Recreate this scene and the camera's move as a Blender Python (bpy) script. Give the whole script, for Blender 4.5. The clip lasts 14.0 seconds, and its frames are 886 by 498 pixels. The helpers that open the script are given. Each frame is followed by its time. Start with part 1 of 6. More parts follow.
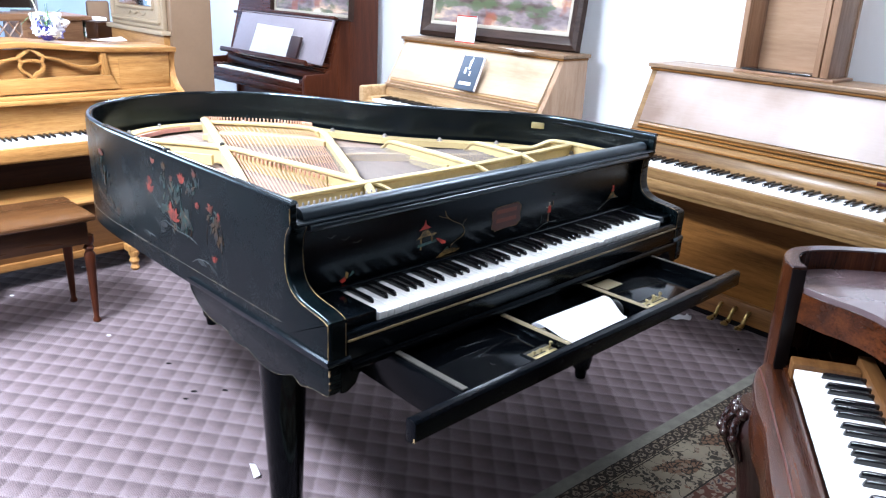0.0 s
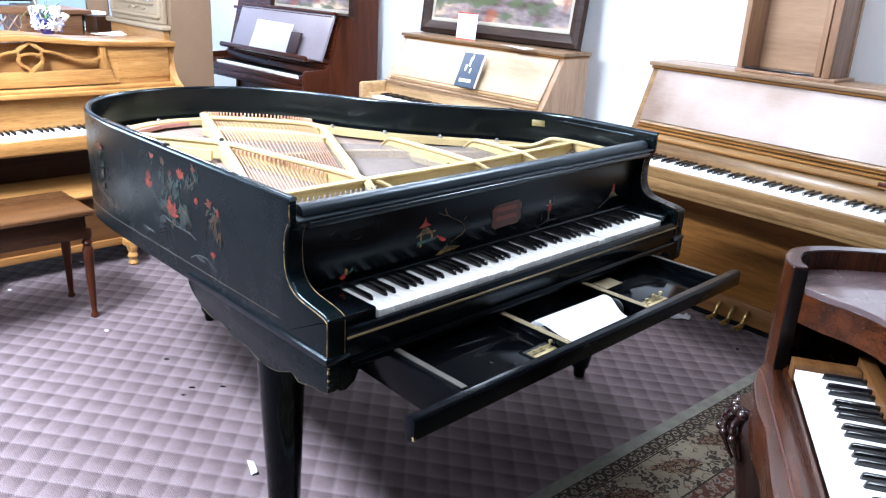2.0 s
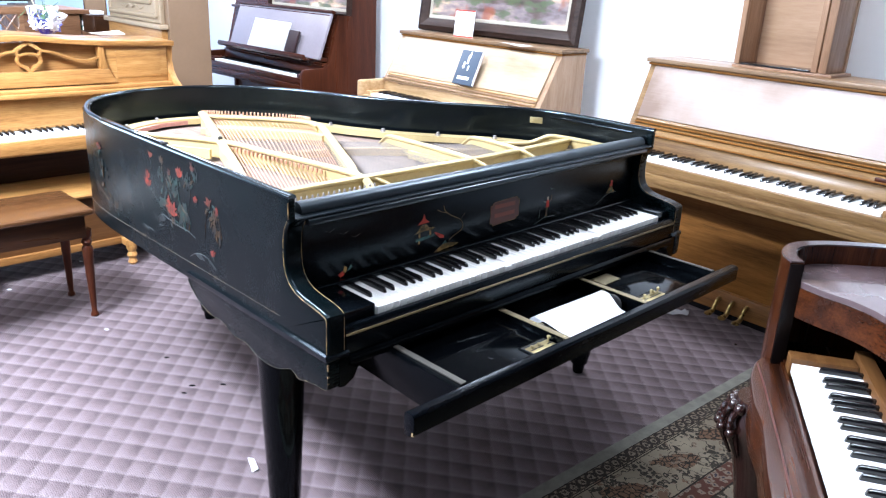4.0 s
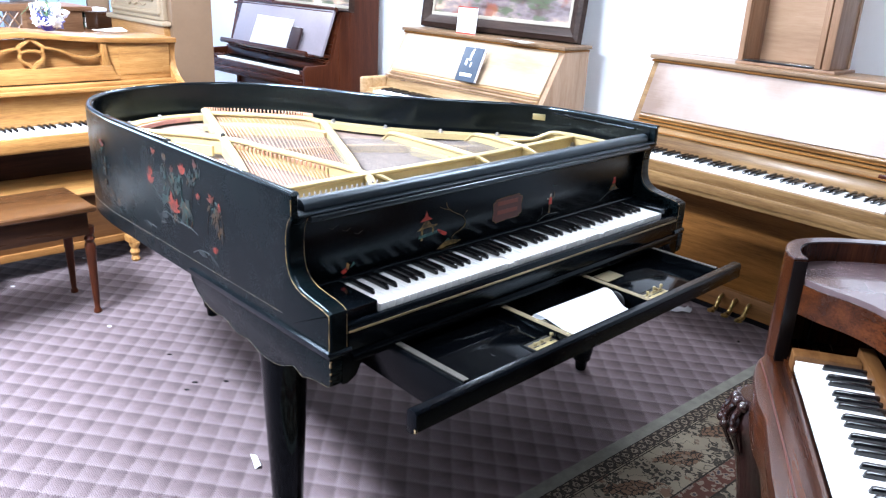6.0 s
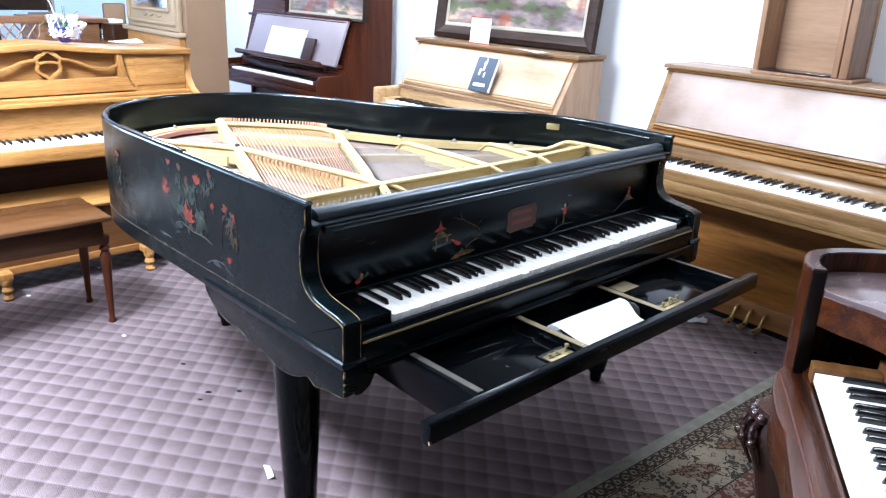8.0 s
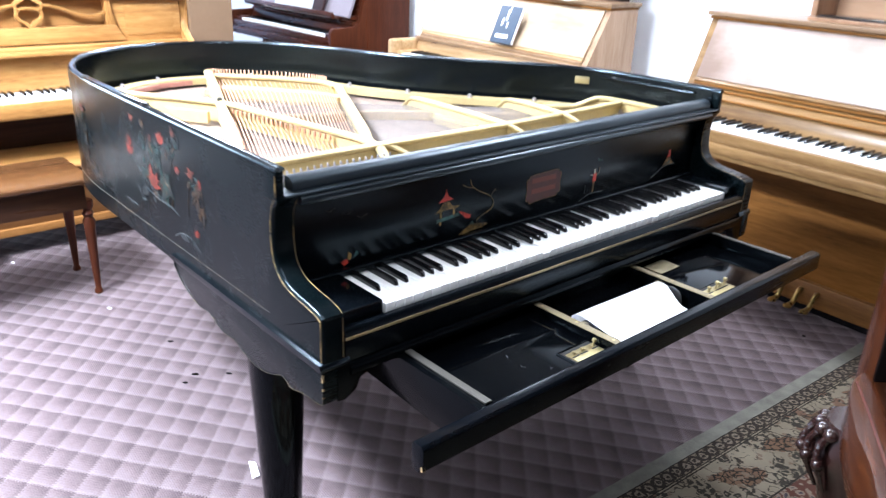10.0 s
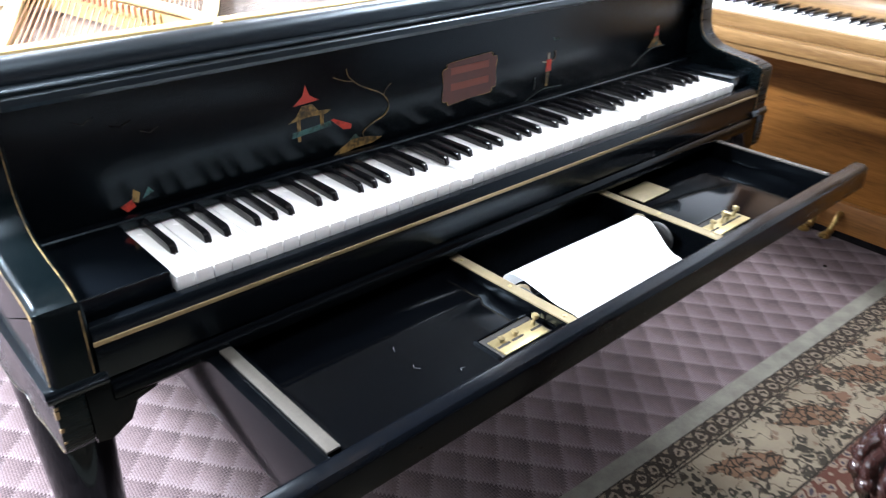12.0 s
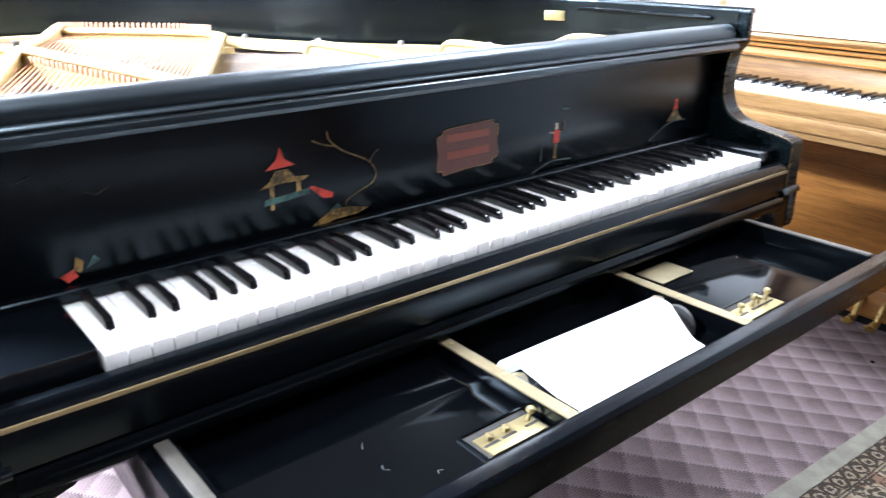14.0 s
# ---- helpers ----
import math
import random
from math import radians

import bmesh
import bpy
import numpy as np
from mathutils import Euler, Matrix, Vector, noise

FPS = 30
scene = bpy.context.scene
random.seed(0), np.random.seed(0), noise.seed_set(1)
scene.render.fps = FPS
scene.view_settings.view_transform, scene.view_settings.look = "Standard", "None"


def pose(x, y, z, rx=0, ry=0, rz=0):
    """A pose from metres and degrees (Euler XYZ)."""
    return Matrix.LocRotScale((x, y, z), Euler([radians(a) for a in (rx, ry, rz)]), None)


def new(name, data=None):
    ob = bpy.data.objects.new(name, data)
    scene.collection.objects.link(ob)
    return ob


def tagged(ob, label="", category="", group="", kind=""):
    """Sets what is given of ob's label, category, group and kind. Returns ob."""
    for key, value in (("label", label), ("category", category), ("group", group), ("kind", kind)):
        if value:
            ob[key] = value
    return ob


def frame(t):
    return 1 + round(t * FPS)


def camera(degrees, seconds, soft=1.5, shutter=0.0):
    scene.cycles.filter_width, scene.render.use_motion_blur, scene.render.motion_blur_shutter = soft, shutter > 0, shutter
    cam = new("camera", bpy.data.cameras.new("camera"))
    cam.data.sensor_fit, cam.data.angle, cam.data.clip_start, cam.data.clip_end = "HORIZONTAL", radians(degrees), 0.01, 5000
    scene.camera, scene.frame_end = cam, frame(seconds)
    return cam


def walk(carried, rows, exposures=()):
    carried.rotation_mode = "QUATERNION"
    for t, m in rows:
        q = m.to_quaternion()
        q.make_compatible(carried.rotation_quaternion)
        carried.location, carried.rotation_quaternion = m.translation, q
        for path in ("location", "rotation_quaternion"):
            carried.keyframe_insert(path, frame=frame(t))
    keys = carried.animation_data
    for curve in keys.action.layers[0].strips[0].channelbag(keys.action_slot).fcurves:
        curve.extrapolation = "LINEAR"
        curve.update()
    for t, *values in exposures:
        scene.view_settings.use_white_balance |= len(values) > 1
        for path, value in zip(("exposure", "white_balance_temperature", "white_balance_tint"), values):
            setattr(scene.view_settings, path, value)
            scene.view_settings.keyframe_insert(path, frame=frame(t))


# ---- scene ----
cam = camera(59.87, 14.0, soft=1.2, shutter=0.9)
ROWS = [
    (0, -1.0506, -1.2685, 1.4785, 70.825, -2.432, -43.714),
    (0.5, -1.0496, -1.2646, 1.4769, 70.745, -2.558, -43.546),
    (1, -1.0492, -1.2607, 1.4753, 70.594, -2.881, -43.322),
    (1.5, -1.0486, -1.2609, 1.4761, 70.724, -2.625, -43.592),
    (2, -1.0477, -1.2599, 1.4761, 70.621, -2.860, -43.687),
    (2.5, -1.0505, -1.2615, 1.4769, 70.661, -2.755, -43.720),
    (3, -1.0540, -1.2697, 1.4775, 70.614, -2.505, -43.714),
    (5.5, -1.0499, -1.2662, 1.4759, 70.200, -2.783, -43.948),
    (6, -1.0516, -1.2668, 1.4759, 70.239, -2.526, -43.663),
    (6.5, -1.0545, -1.2673, 1.4769, 70.696, -2.293, -43.359),
    (7, -1.0570, -1.2701, 1.4802, 71.002, -2.278, -42.972),
    (7.5, -1.0559, -1.2705, 1.4798, 71.149, -2.416, -42.986),
    (8, -1.0485, -1.2580, 1.4742, 70.918, -2.260, -42.762),
    (8.2, -1.0555, -1.2648, 1.4796, 70.874, -2.134, -42.671),
    (10.3, -0.6943, -1.0157, 1.3592, 66.882, -1.812, -39.674),
    (10.5, -0.6134, -0.9845, 1.3291, 66.203, -1.511, -38.977),
    (11, -0.4638, -0.8495, 1.2952, 64.302, -1.821, -42.616),
    (11.5, -0.3736, -0.7850, 1.2391, 62.476, -0.882, -43.795),
    (12, -0.2830, -0.7648, 1.1939, 61.674, -0.729, -41.880),
    (12.5, -0.2125, -0.7404, 1.1755, 63.154, -0.222, -37.946),
    (13, -0.1906, -0.7178, 1.1237, 66.855, 0.477, -37.328),
    (13.5, -0.1763, -0.7157, 1.1068, 68.396, -0.648, -37.515),
    (14, -0.1656, -0.7268, 1.1189, 68.680, -0.169, -39.370),
]
walk(cam, [(t, pose(*r)) for t, *r in ROWS], [(0.0, 0.0, 6220, 10), (3.2, 0.05, 6220, 10), (5.3, 0.2, 6220, 10), (6.0, 0.18, 6200, 10), (7.5, -0.02, 6220, 10), (8.2, 0.0, 6270, 10),
      (10.5, 0.48, 6420, 10), (11.5, 0.70, 6660, 10), (12.5, 0.82, 6720, 10), (14.0, 1.14, 6500, 10)])

# ---- world and lamps ----
world = bpy.data.worlds.new("world")
scene.world = world
world.use_nodes = True
wn = world.node_tree
sky = wn.nodes.new("ShaderNodeTexSky")
sky.sky_type, sky.sun_disc = "NISHITA", False
sky.sun_elevation, sky.sun_rotation = radians(40), radians(250)
wn.nodes["Background"].inputs["Strength"].default_value = 0.05
wn.links.new(sky.outputs["Color"], wn.nodes["Background"].inputs["Color"])

X0, X1, Y0, Y1, H = -4.2, 2.92, -4.4, 6.9, 2.75


def lamp(name, m, sx, sy, watts, colour):
    data = bpy.data.lights.new(name, "AREA")
    data.shape, data.size, data.size_y, data.energy, data.color = "RECTANGLE", sx, sy, watts, colour
    ob = new(name, data)
    ob.matrix_world = m
    return ob


# daylight through the shop window on the west side, and the ceiling's fluorescent lights
lamp("unseen_window_light", pose(X0 + 0.03, 2.5, 1.55, 0, -90, 0), 2.1, 4.4, 115, (0.74, 0.87, 1.04))
# Added north window light, unseen, to lift the rim's blue reflection.
lamp("unseen_window_light", pose(-2.6, Y1 - 0.03, 1.45, -90, 0, 0), 2.4, 1.7, 190, (0.70, 0.85, 1.0))
TROFFERS = [(-1.35, 1.35, 520), (-2.3, 3.4, 24), (-0.35, -0.5, 21), (0.2, 2.2, 26), (1.5, 4.9, 112), (1.95, 0.15, 52), (2.25, 2.5, 54)]
for tx, ty, watts in TROFFERS:
    lamp("ceiling_lamp", pose(tx, ty, H - 0.06), 0.5, 1.1, watts, (0.85, 0.94, 1.10))



# ---- materials ----
def mat(name):
    m = bpy.data.materials.new(name)
    m.use_nodes = True
    return m, m.node_tree, m.node_tree.nodes["Principled BSDF"]


def node(nt, kind, **inputs):
    n = nt.nodes.new(kind)
    for key, value in inputs.items():
        n.inputs[key.replace("_", " ")].default_value = value
    return n


def rgba(c):
    return (*c, 1.0)


def ramp(nt, fac, stops):
    r = nt.nodes.new("ShaderNodeValToRGB")
    r.color_ramp.elements[0].position, r.color_ramp.elements[0].color = stops[0][0], rgba(stops[0][1])
    r.color_ramp.elements[1].position, r.color_ramp.elements[1].color = stops[-1][0], rgba(stops[-1][1])
    for p, c in stops[1:-1]:
        r.color_ramp.elements.new(p).color = rgba(c)
    nt.links.new(fac, r.inputs["Fac"])
    return r.outputs["Color"]


def coords(nt, scale=(1, 1, 1), rot=(0, 0, 0), out="Object"):
    tc, mp = nt.nodes.new("ShaderNodeTexCoord"), nt.nodes.new("ShaderNodeMapping")
    nt.links.new(tc.outputs[out], mp.inputs["Vector"])
    mp.inputs["Scale"].default_value, mp.inputs["Rotation"].default_value = scale, [radians(a) for a in rot]
    return mp.outputs["Vector"]


def noise_tex(nt, vec, scale, detail=4.0, rough=0.55):
    n = node(nt, "ShaderNodeTexNoise", Scale=scale, Detail=detail, Roughness=rough)
    nt.links.new(vec, n.inputs["Vector"])
    return n.outputs["Fac"]


def mixc(nt, fac, a, b, mode="MIX"):
    m = nt.nodes.new("ShaderNodeMix")
    m.data_type, m.blend_type = "RGBA", mode
    for v, i in ((fac, 0), (a, 6), (b, 7)):
        if hasattr(v, "is_output"):
            nt.links.new(v, m.inputs[i])
        else:
            m.inputs[i].default_value = v if i == 0 else rgba(v)
    return m.outputs[2]


def math_node(nt, op, a, b=0.5):
    m = nt.nodes.new("ShaderNodeMath")
    m.operation = op
    for v, i in ((a, 0), (b, 1)):
        if hasattr(v, "is_output"):
            nt.links.new(v, m.inputs[i])
        else:
            m.inputs[i].default_value = v
    return m.outputs[0]


def bump(nt, bsdf, height, strength=0.2, distance=0.002):
    b = node(nt, "ShaderNodeBump", Strength=strength, Distance=distance)
    nt.links.new(height, b.inputs["Height"])
    nt.links.new(b.outputs["Normal"], bsdf.inputs["Normal"])


def plain(name, colour, rough=0.5, metal=0.0, vary=0.12, scale=8.0, relief=0.1, coat=0.0):
    m, nt, p = mat(name)
    vec = coords(nt)
    n1, n2 = noise_tex(nt, vec, scale), noise_tex(nt, vec, scale * 12)
    f = math_node(nt, "ADD", math_node(nt, "MULTIPLY", n1, 0.65), math_node(nt, "MULTIPLY", n2, 0.35))
    lo, hi = [c * (1 - vary) for c in colour], [min(1, c * (1 + vary)) for c in colour]
    nt.links.new(ramp(nt, f, [(0.3, lo), (0.7, hi)]), p.inputs["Base Color"])
    r = ramp(nt, n1, [(0.3, (max(rough - 0.06, 0.02),) * 3), (0.7, (min(rough + 0.08, 1),) * 3)])
    nt.links.new(r, p.inputs["Roughness"])
    p.inputs["Metallic"].default_value = metal
    p.inputs["Coat Weight"].default_value = coat
    p.inputs["Coat Roughness"].default_value = 0.1
    if relief:
        bump(nt, p, n2, relief, 0.001)
    return m


def wood(name, dark, mid, light, axis="x", rough=0.35, coat=0.1, stretch=14.0, scale=1.6, spec=0.3):
    """Grain that runs along one axis of the thing."""
    m, nt, p = mat(name)
    s = {"x": (1, stretch, stretch), "y": (stretch, 1, stretch), "z": (stretch, stretch, 1)}[axis]
    vec = coords(nt, s)
    warp = node(nt, "ShaderNodeTexNoise", Scale=scale * 0.6, Detail=2.0)
    nt.links.new(vec, warp.inputs["Vector"])
    add = nt.nodes.new("ShaderNodeVectorMath")
    add.operation = "ADD"
    nt.links.new(vec, add.inputs[0])
    nt.links.new(warp.outputs["Color"], add.inputs[1])
    g1 = noise_tex(nt, add.outputs[0], scale, 6.0, 0.6)
    g2 = noise_tex(nt, vec, scale * 9, 3.0, 0.7)
    broad = noise_tex(nt, coords(nt), 2.2, 2.0)
    f = math_node(nt, "ADD", math_node(nt, "MULTIPLY", g1, 0.62), math_node(nt, "MULTIPLY", g2, 0.38))
    col = ramp(nt, f, [(0.36, dark), (0.5, mid), (0.64, light)])
    col = mixc(nt, math_node(nt, "MULTIPLY", broad, 0.25), col, mid)
    nt.links.new(col, p.inputs["Base Color"])
    nt.links.new(ramp(nt, g1, [(0.3, (rough + 0.1,) * 3), (0.7, (rough - 0.05,) * 3)]), p.inputs["Roughness"])
    p.inputs["Specular IOR Level"].default_value = spec
    p.inputs["Coat Weight"].default_value, p.inputs["Coat Roughness"].default_value = coat * 0.5, 0.15
    bump(nt, p, f, 0.12, 0.001)
    return m


def lacquer(name, low, high, spec=0.26, deep=(0.0010, 0.0015, 0.0022), thin=(0.0024, 0.0034, 0.0047)):
    """Aged black lacquer with fine scratches."""
    m, nt, p = mat(name)
    vec = coords(nt)
    n1, n2 = noise_tex(nt, vec, 3.5, 5.0), noise_tex(nt, vec, 90.0, 3.0, 0.7)
    col = ramp(nt, n1, [(0.3, deep), (0.75, thin)])
    nt.links.new(col, p.inputs["Base Color"])
    scr = noise_tex(nt, coords(nt, (3, 60, 60)), 4.0, 4.0, 0.7)
    r = ramp(nt, math_node(nt, "ADD", math_node(nt, "MULTIPLY", n1, 0.7), math_node(nt, "MULTIPLY", scr, 0.3)), [(0.3, (low,) * 3), (0.75, (high,) * 3)])
    nt.links.new(r, p.inputs["Roughness"])
    p.inputs["Specular IOR Level"].default_value = spec
    p.inputs["Specular Tint"].default_value = (0.68, 0.87, 1.0, 1)
    bump(nt, p, n2, 0.04, 0.0005)
    return m


def carpet():
    """Mauve loop-pile carpet: lozenges that darken towards one corner, toothed by their loops, with pale seams."""
    m, nt, p = mat("mauve_carpet")
    vec = coords(nt, (1, 1, 1), (0, 0, 3.5))
    sep = nt.nodes.new("ShaderNodeSeparateXYZ")
    nt.links.new(vec, sep.inputs[0])
    loops = 8.0
    x, y = sep.outputs[0], math_node(nt, "MULTIPLY", sep.outputs[1], 0.832)
    wobble = math_node(nt, "MULTIPLY", math_node(nt, "SUBTRACT", noise_tex(nt, vec, 45.0, 3.0, 0.7), 0.5), 0.22)
    along = math_node(nt, "MULTIPLY", math_node(nt, "ADD", x, y), 1 / 0.098)
    across = math_node(nt, "MULTIPLY", math_node(nt, "SUBTRACT", x, y), 1 / 0.092)
    # loops in a fine lattice: they tooth the seams
    du = math_node(nt, "PINGPONG", math_node(nt, "MULTIPLY", along, loops), 0.5)
    dv = math_node(nt, "PINGPONG", math_node(nt, "MULTIPLY", across, loops), 0.5)
    dot = math_node(nt, "MULTIPLY", math_node(nt, "SUBTRACT", du, 0.25), math_node(nt, "SUBTRACT", dv, 0.25))
    tooth = math_node(nt, "MULTIPLY", math_node(nt, "SUBTRACT", dv, 0.25), 0.30)
    u = math_node(nt, "FRACT", math_node(nt, "ADD", math_node(nt, "ADD", along, 0.35), math_node(nt, "ADD", tooth, wobble)))
    v = math_node(nt, "FRACT", math_node(nt, "ADD", math_node(nt, "ADD", across, 0.03), math_node(nt, "ADD", math_node(nt, "MULTIPLY", math_node(nt, "SUBTRACT", du, 0.25), 0.30), wobble)))
    fade = math_node(nt, "ADD", math_node(nt, "MULTIPLY", u, 0.56), math_node(nt, "MULTIPLY", v, 0.44))
    yarn = noise_tex(nt, vec, 260.0, 2.0, 0.7)
    patch = noise_tex(nt, vec, 14.0, 3.0, 0.6)
    soil = noise_tex(nt, vec, 1.3, 3.0)
    seam_u = ramp(nt, u, [(0.0, (1, 1, 1)), (0.15, (0, 0, 0))])
    seam_v = ramp(nt, v, [(0.0, (1, 1, 1)), (0.15, (0, 0, 0))])
    line = math_node(nt, "ADD", math_node(nt, "MULTIPLY", seam_u, 0.62), math_node(nt, "MULTIPLY", seam_v, 0.45))
    tone = math_node(nt, "ADD", math_node(nt, "MULTIPLY", fade, 0.85), math_node(nt, "MULTIPLY", math_node(nt, "MULTIPLY", dot, math_node(nt, "POWER", fade, 2.0)), 10.0))
    tone = math_node(nt, "ADD", tone, math_node(nt, "MULTIPLY", math_node(nt, "SUBTRACT", yarn, 0.5), 0.7))
    tone = math_node(nt, "ADD", tone, math_node(nt, "MULTIPLY", math_node(nt, "SUBTRACT", patch, 0.5), 0.5))
    body = ramp(nt, tone, [(0.05, (0.160, 0.125, 0.130)), (0.48, (0.094, 0.067, 0.071)), (1.0, (0.025, 0.0155, 0.0175))])
    col = mixc(nt, math_node(nt, "MULTIPLY", math_node(nt, "MULTIPLY", line, yarn), 0.72), body, (0.26, 0.225, 0.225))
    col = mixc(nt, math_node(nt, "MULTIPLY", soil, 0.22), col, (0.10, 0.083, 0.084))
    nt.links.new(col, p.inputs["Base Color"])
    p.inputs["Roughness"].default_value = 0.92
    p.inputs["Specular IOR Level"].default_value = 0.2
    bump(nt, p, math_node(nt, "ADD", math_node(nt, "MULTIPLY", yarn, 0.7), math_node(nt, "ADD", math_node(nt, "MULTIPLY", line, 0.8), math_node(nt, "MULTIPLY", dot, 8.0))), 0.5, 0.004)
    return m


def brushed(name, colour, cover=0.5):
    """Thin, rubbed paint that lets the black lacquer through."""
    m, nt, p = mat(name)
    vec = coords(nt)
    f = math_node(nt, "ADD", math_node(nt, "MULTIPLY", noise_tex(nt, vec, 45, 3), 0.6), math_node(nt, "MULTIPLY", noise_tex(nt, vec, 220, 2), 0.4))
    dim = [c * 0.3 + 0.004 for c in colour]
    nt.links.new(ramp(nt, f, [(cover - 0.14, (0.004, 0.006, 0.008)), (cover, dim), (cover + 0.12, colour)]), p.inputs["Base Color"])
    p.inputs["Roughness"].default_value = 0.4
    p.inputs["Specular IOR Level"].default_value = 0.3
    return m


CASE_BLACK = lacquer("satin_black_case", 0.20, 0.33, 0.16, (0.0010, 0.0023, 0.0028), (0.0024, 0.0048, 0.0056))
BLACK = lacquer("black_lacquer", 0.12, 0.24, 0.12, (0.0006, 0.0008, 0.0011), (0.0015, 0.0019, 0.0025))
EDGE_BLACK = lacquer("mirror_black_edge", 0.10, 0.20, 0.9)
RUBBED_EDGE = lacquer("rubbed_black_edge", 0.28, 0.40, 0.85)
RAIL_BLACK = lacquer("polished_black_lacquer", 0.12, 0.24, 0.55)
BLACK_GLOSS = lacquer("glossy_black_lacquer", 0.05, 0.12, 0.17, (0.0004, 0.0005, 0.0008), (0.0010, 0.0013, 0.0018))
FALL_BLACK = lacquer("aged_fallboard_lacquer", 0.19, 0.28, 0.24)
LINING_BLACK = lacquer("polished_rim_lining", 0.18, 0.27, 0.34)
GOLD_PAINT = brushed("gold_pinstripe", (0.24, 0.155, 0.06), 0.46)
DULL_GOLD = brushed("rubbed_gold_pinstripe", (0.12, 0.085, 0.045), 0.52)
GOLD_LINE = plain("gold_line_paint", (0.29, 0.215, 0.11), 0.45, 0.3, 0.25, 30)
PLATE = plain("gold_bronze_plate", (0.46, 0.36, 0.175), 0.40, 0.25, 0.14, 6, 0.25)
BRASS = plain("brass", (0.42, 0.345, 0.18), 0.36, 0.85, 0.2, 20)
OLD_BRASS = plain("worn_brass_strip", (0.19, 0.155, 0.09), 0.5, 0.4, 0.25, 14)
IVORY = plain("ivory_keys", (0.90, 0.90, 0.88), 0.22, 0.0, 0.03, 12, 0.03, 0.3)
EBONY = plain("ebony_keys", (0.006, 0.006, 0.007), 0.18, 0.0, 0.3, 20, 0.05, 0.08)
COPPER = plain("copper_strings", (0.50, 0.27, 0.18), 0.4, 0.5, 0.2, 40, 0)
STEEL = plain("steel_strings", (0.33, 0.31, 0.31), 0.4, 0.8, 0.15, 40, 0)
AGED_STEEL = plain("aged_steel_strings", (0.13, 0.115, 0.105), 0.45, 0.7, 0.15, 40, 0)
DARK_STEEL = plain("dark_steel", (0.06, 0.06, 0.06), 0.4, 0.7, 0.3, 20)
SOUNDBOARD = wood("soundboard_spruce", (0.15, 0.108, 0.086), (0.21, 0.158, 0.132), (0.27, 0.205, 0.172), "y", 0.5, 0.0)
RED_FELT = plain("red_felt", (0.42, 0.20, 0.16), 0.95, 0, 0.2, 60, 0.4)
PAPER = plain("white_paper", (0.86, 0.87, 0.88), 0.6, 0, 0.02, 8, 0.05)
OAK_X = wood("golden_oak", (0.17, 0.068, 0.0165), (0.34, 0.165, 0.049), (0.47, 0.255, 0.089), "x")
OAK_Z = wood("golden_oak_upright", (0.17, 0.068, 0.0165), (0.34, 0.165, 0.049), (0.47, 0.255, 0.089), "z")
BLOND_X = wood("blond_wood", (0.30, 0.175, 0.075), (0.45, 0.29, 0.145), (0.56, 0.385, 0.215), "x")
BLOND_Z = wood("blond_wood_upright", (0.25, 0.15, 0.085), (0.33, 0.21, 0.13), (0.41, 0.275, 0.18), "z", 0.4)
WALNUT_X = wood("light_walnut", (0.105, 0.050, 0.016), (0.20, 0.112, 0.042), (0.29, 0.172, 0.074), "x")
WALNUT_D = wood("brown_walnut_panel", (0.11, 0.043, 0.0095), (0.20, 0.082, 0.018), (0.28, 0.122, 0.030), "x", 0.45, 0.0, 14, 1.6, 0.12)
WALNUT_B = wood("brown_base_rail", (0.105, 0.042, 0.011), (0.19, 0.082, 0.023), (0.27, 0.125, 0.04), "x")
MAHOG_X = wood("dark_mahogany", (0.018, 0.005, 0.0025), (0.045, 0.011, 0.005), (0.085, 0.024, 0.010), "x", 0.24, 0, 14, 1.6, 0.35)
MAHOG_Z = wood("dark_mahogany_upright", (0.032, 0.008, 0.0035), (0.058, 0.0150, 0.0062), (0.082, 0.024, 0.010), "z", 0.3, 0, 14, 1.6, 0.18)
ROSE_X = wood("rosewood", (0.010, 0.003, 0.0012), (0.034, 0.0090, 0.0028), (0.074, 0.021, 0.0064), "x", 0.22, 0.1, 18, 1.3, 0.3)
ROSE_Z = wood("rosewood_upright", (0.010, 0.003, 0.0012), (0.034, 0.0090, 0.0028), (0.074, 0.021, 0.0064), "z", 0.22, 0.1, 18, 1.3, 0.3)
# Greyer than the other rosewood: the cap's pale reflection is in the colour.
ROSE_CAP = plain("reflection_grey_rosewood", (0.06, 0.042, 0.044), 0.12, 0, 0.3, 20, 0.02, 1.0)
# Bench walnut; on the console's kick panel its darkness stands for shade.
WALNUT_AND_SHADE = wood("walnut_and_kick_shade", (0.018, 0.0065, 0.0025), (0.036, 0.0135, 0.005), (0.058, 0.023, 0.009), "x", 0.3)
# Base greyed to carry the white wall's reflection on the shelf.
GREY_GLOSS = plain("reflection_grey_shelf", (0.10, 0.068, 0.07), 0.24, 0, 0.15, 5, 0.02, 0.5)
CARPET = carpet()
WALL = plain("white_wall_paint", (0.80, 0.82, 0.85), 0.7, 0, 0.02, 3, 0.1)
BLUE_WALL = plain("pale_blue_wall_paint", (0.42, 0.56, 0.78), 0.7, 0, 0.03, 3, 0.1)
# Unseen ceiling, greyed to cut the fill light under the piano.
CEIL = plain("ceiling_tile", (0.40, 0.395, 0.39), 0.9, 0, 0.03, 30, 0.3)
# Unseen south and west walls, made dark to keep lacquer reflections dark.
UNSEEN_DARK = wood("unseen_dark_wall", (0.018, 0.019, 0.022), (0.027, 0.029, 0.033), (0.04, 0.043, 0.048), "z", 0.6, 0.0)
FROST = mat("lamp_diffuser")[0]
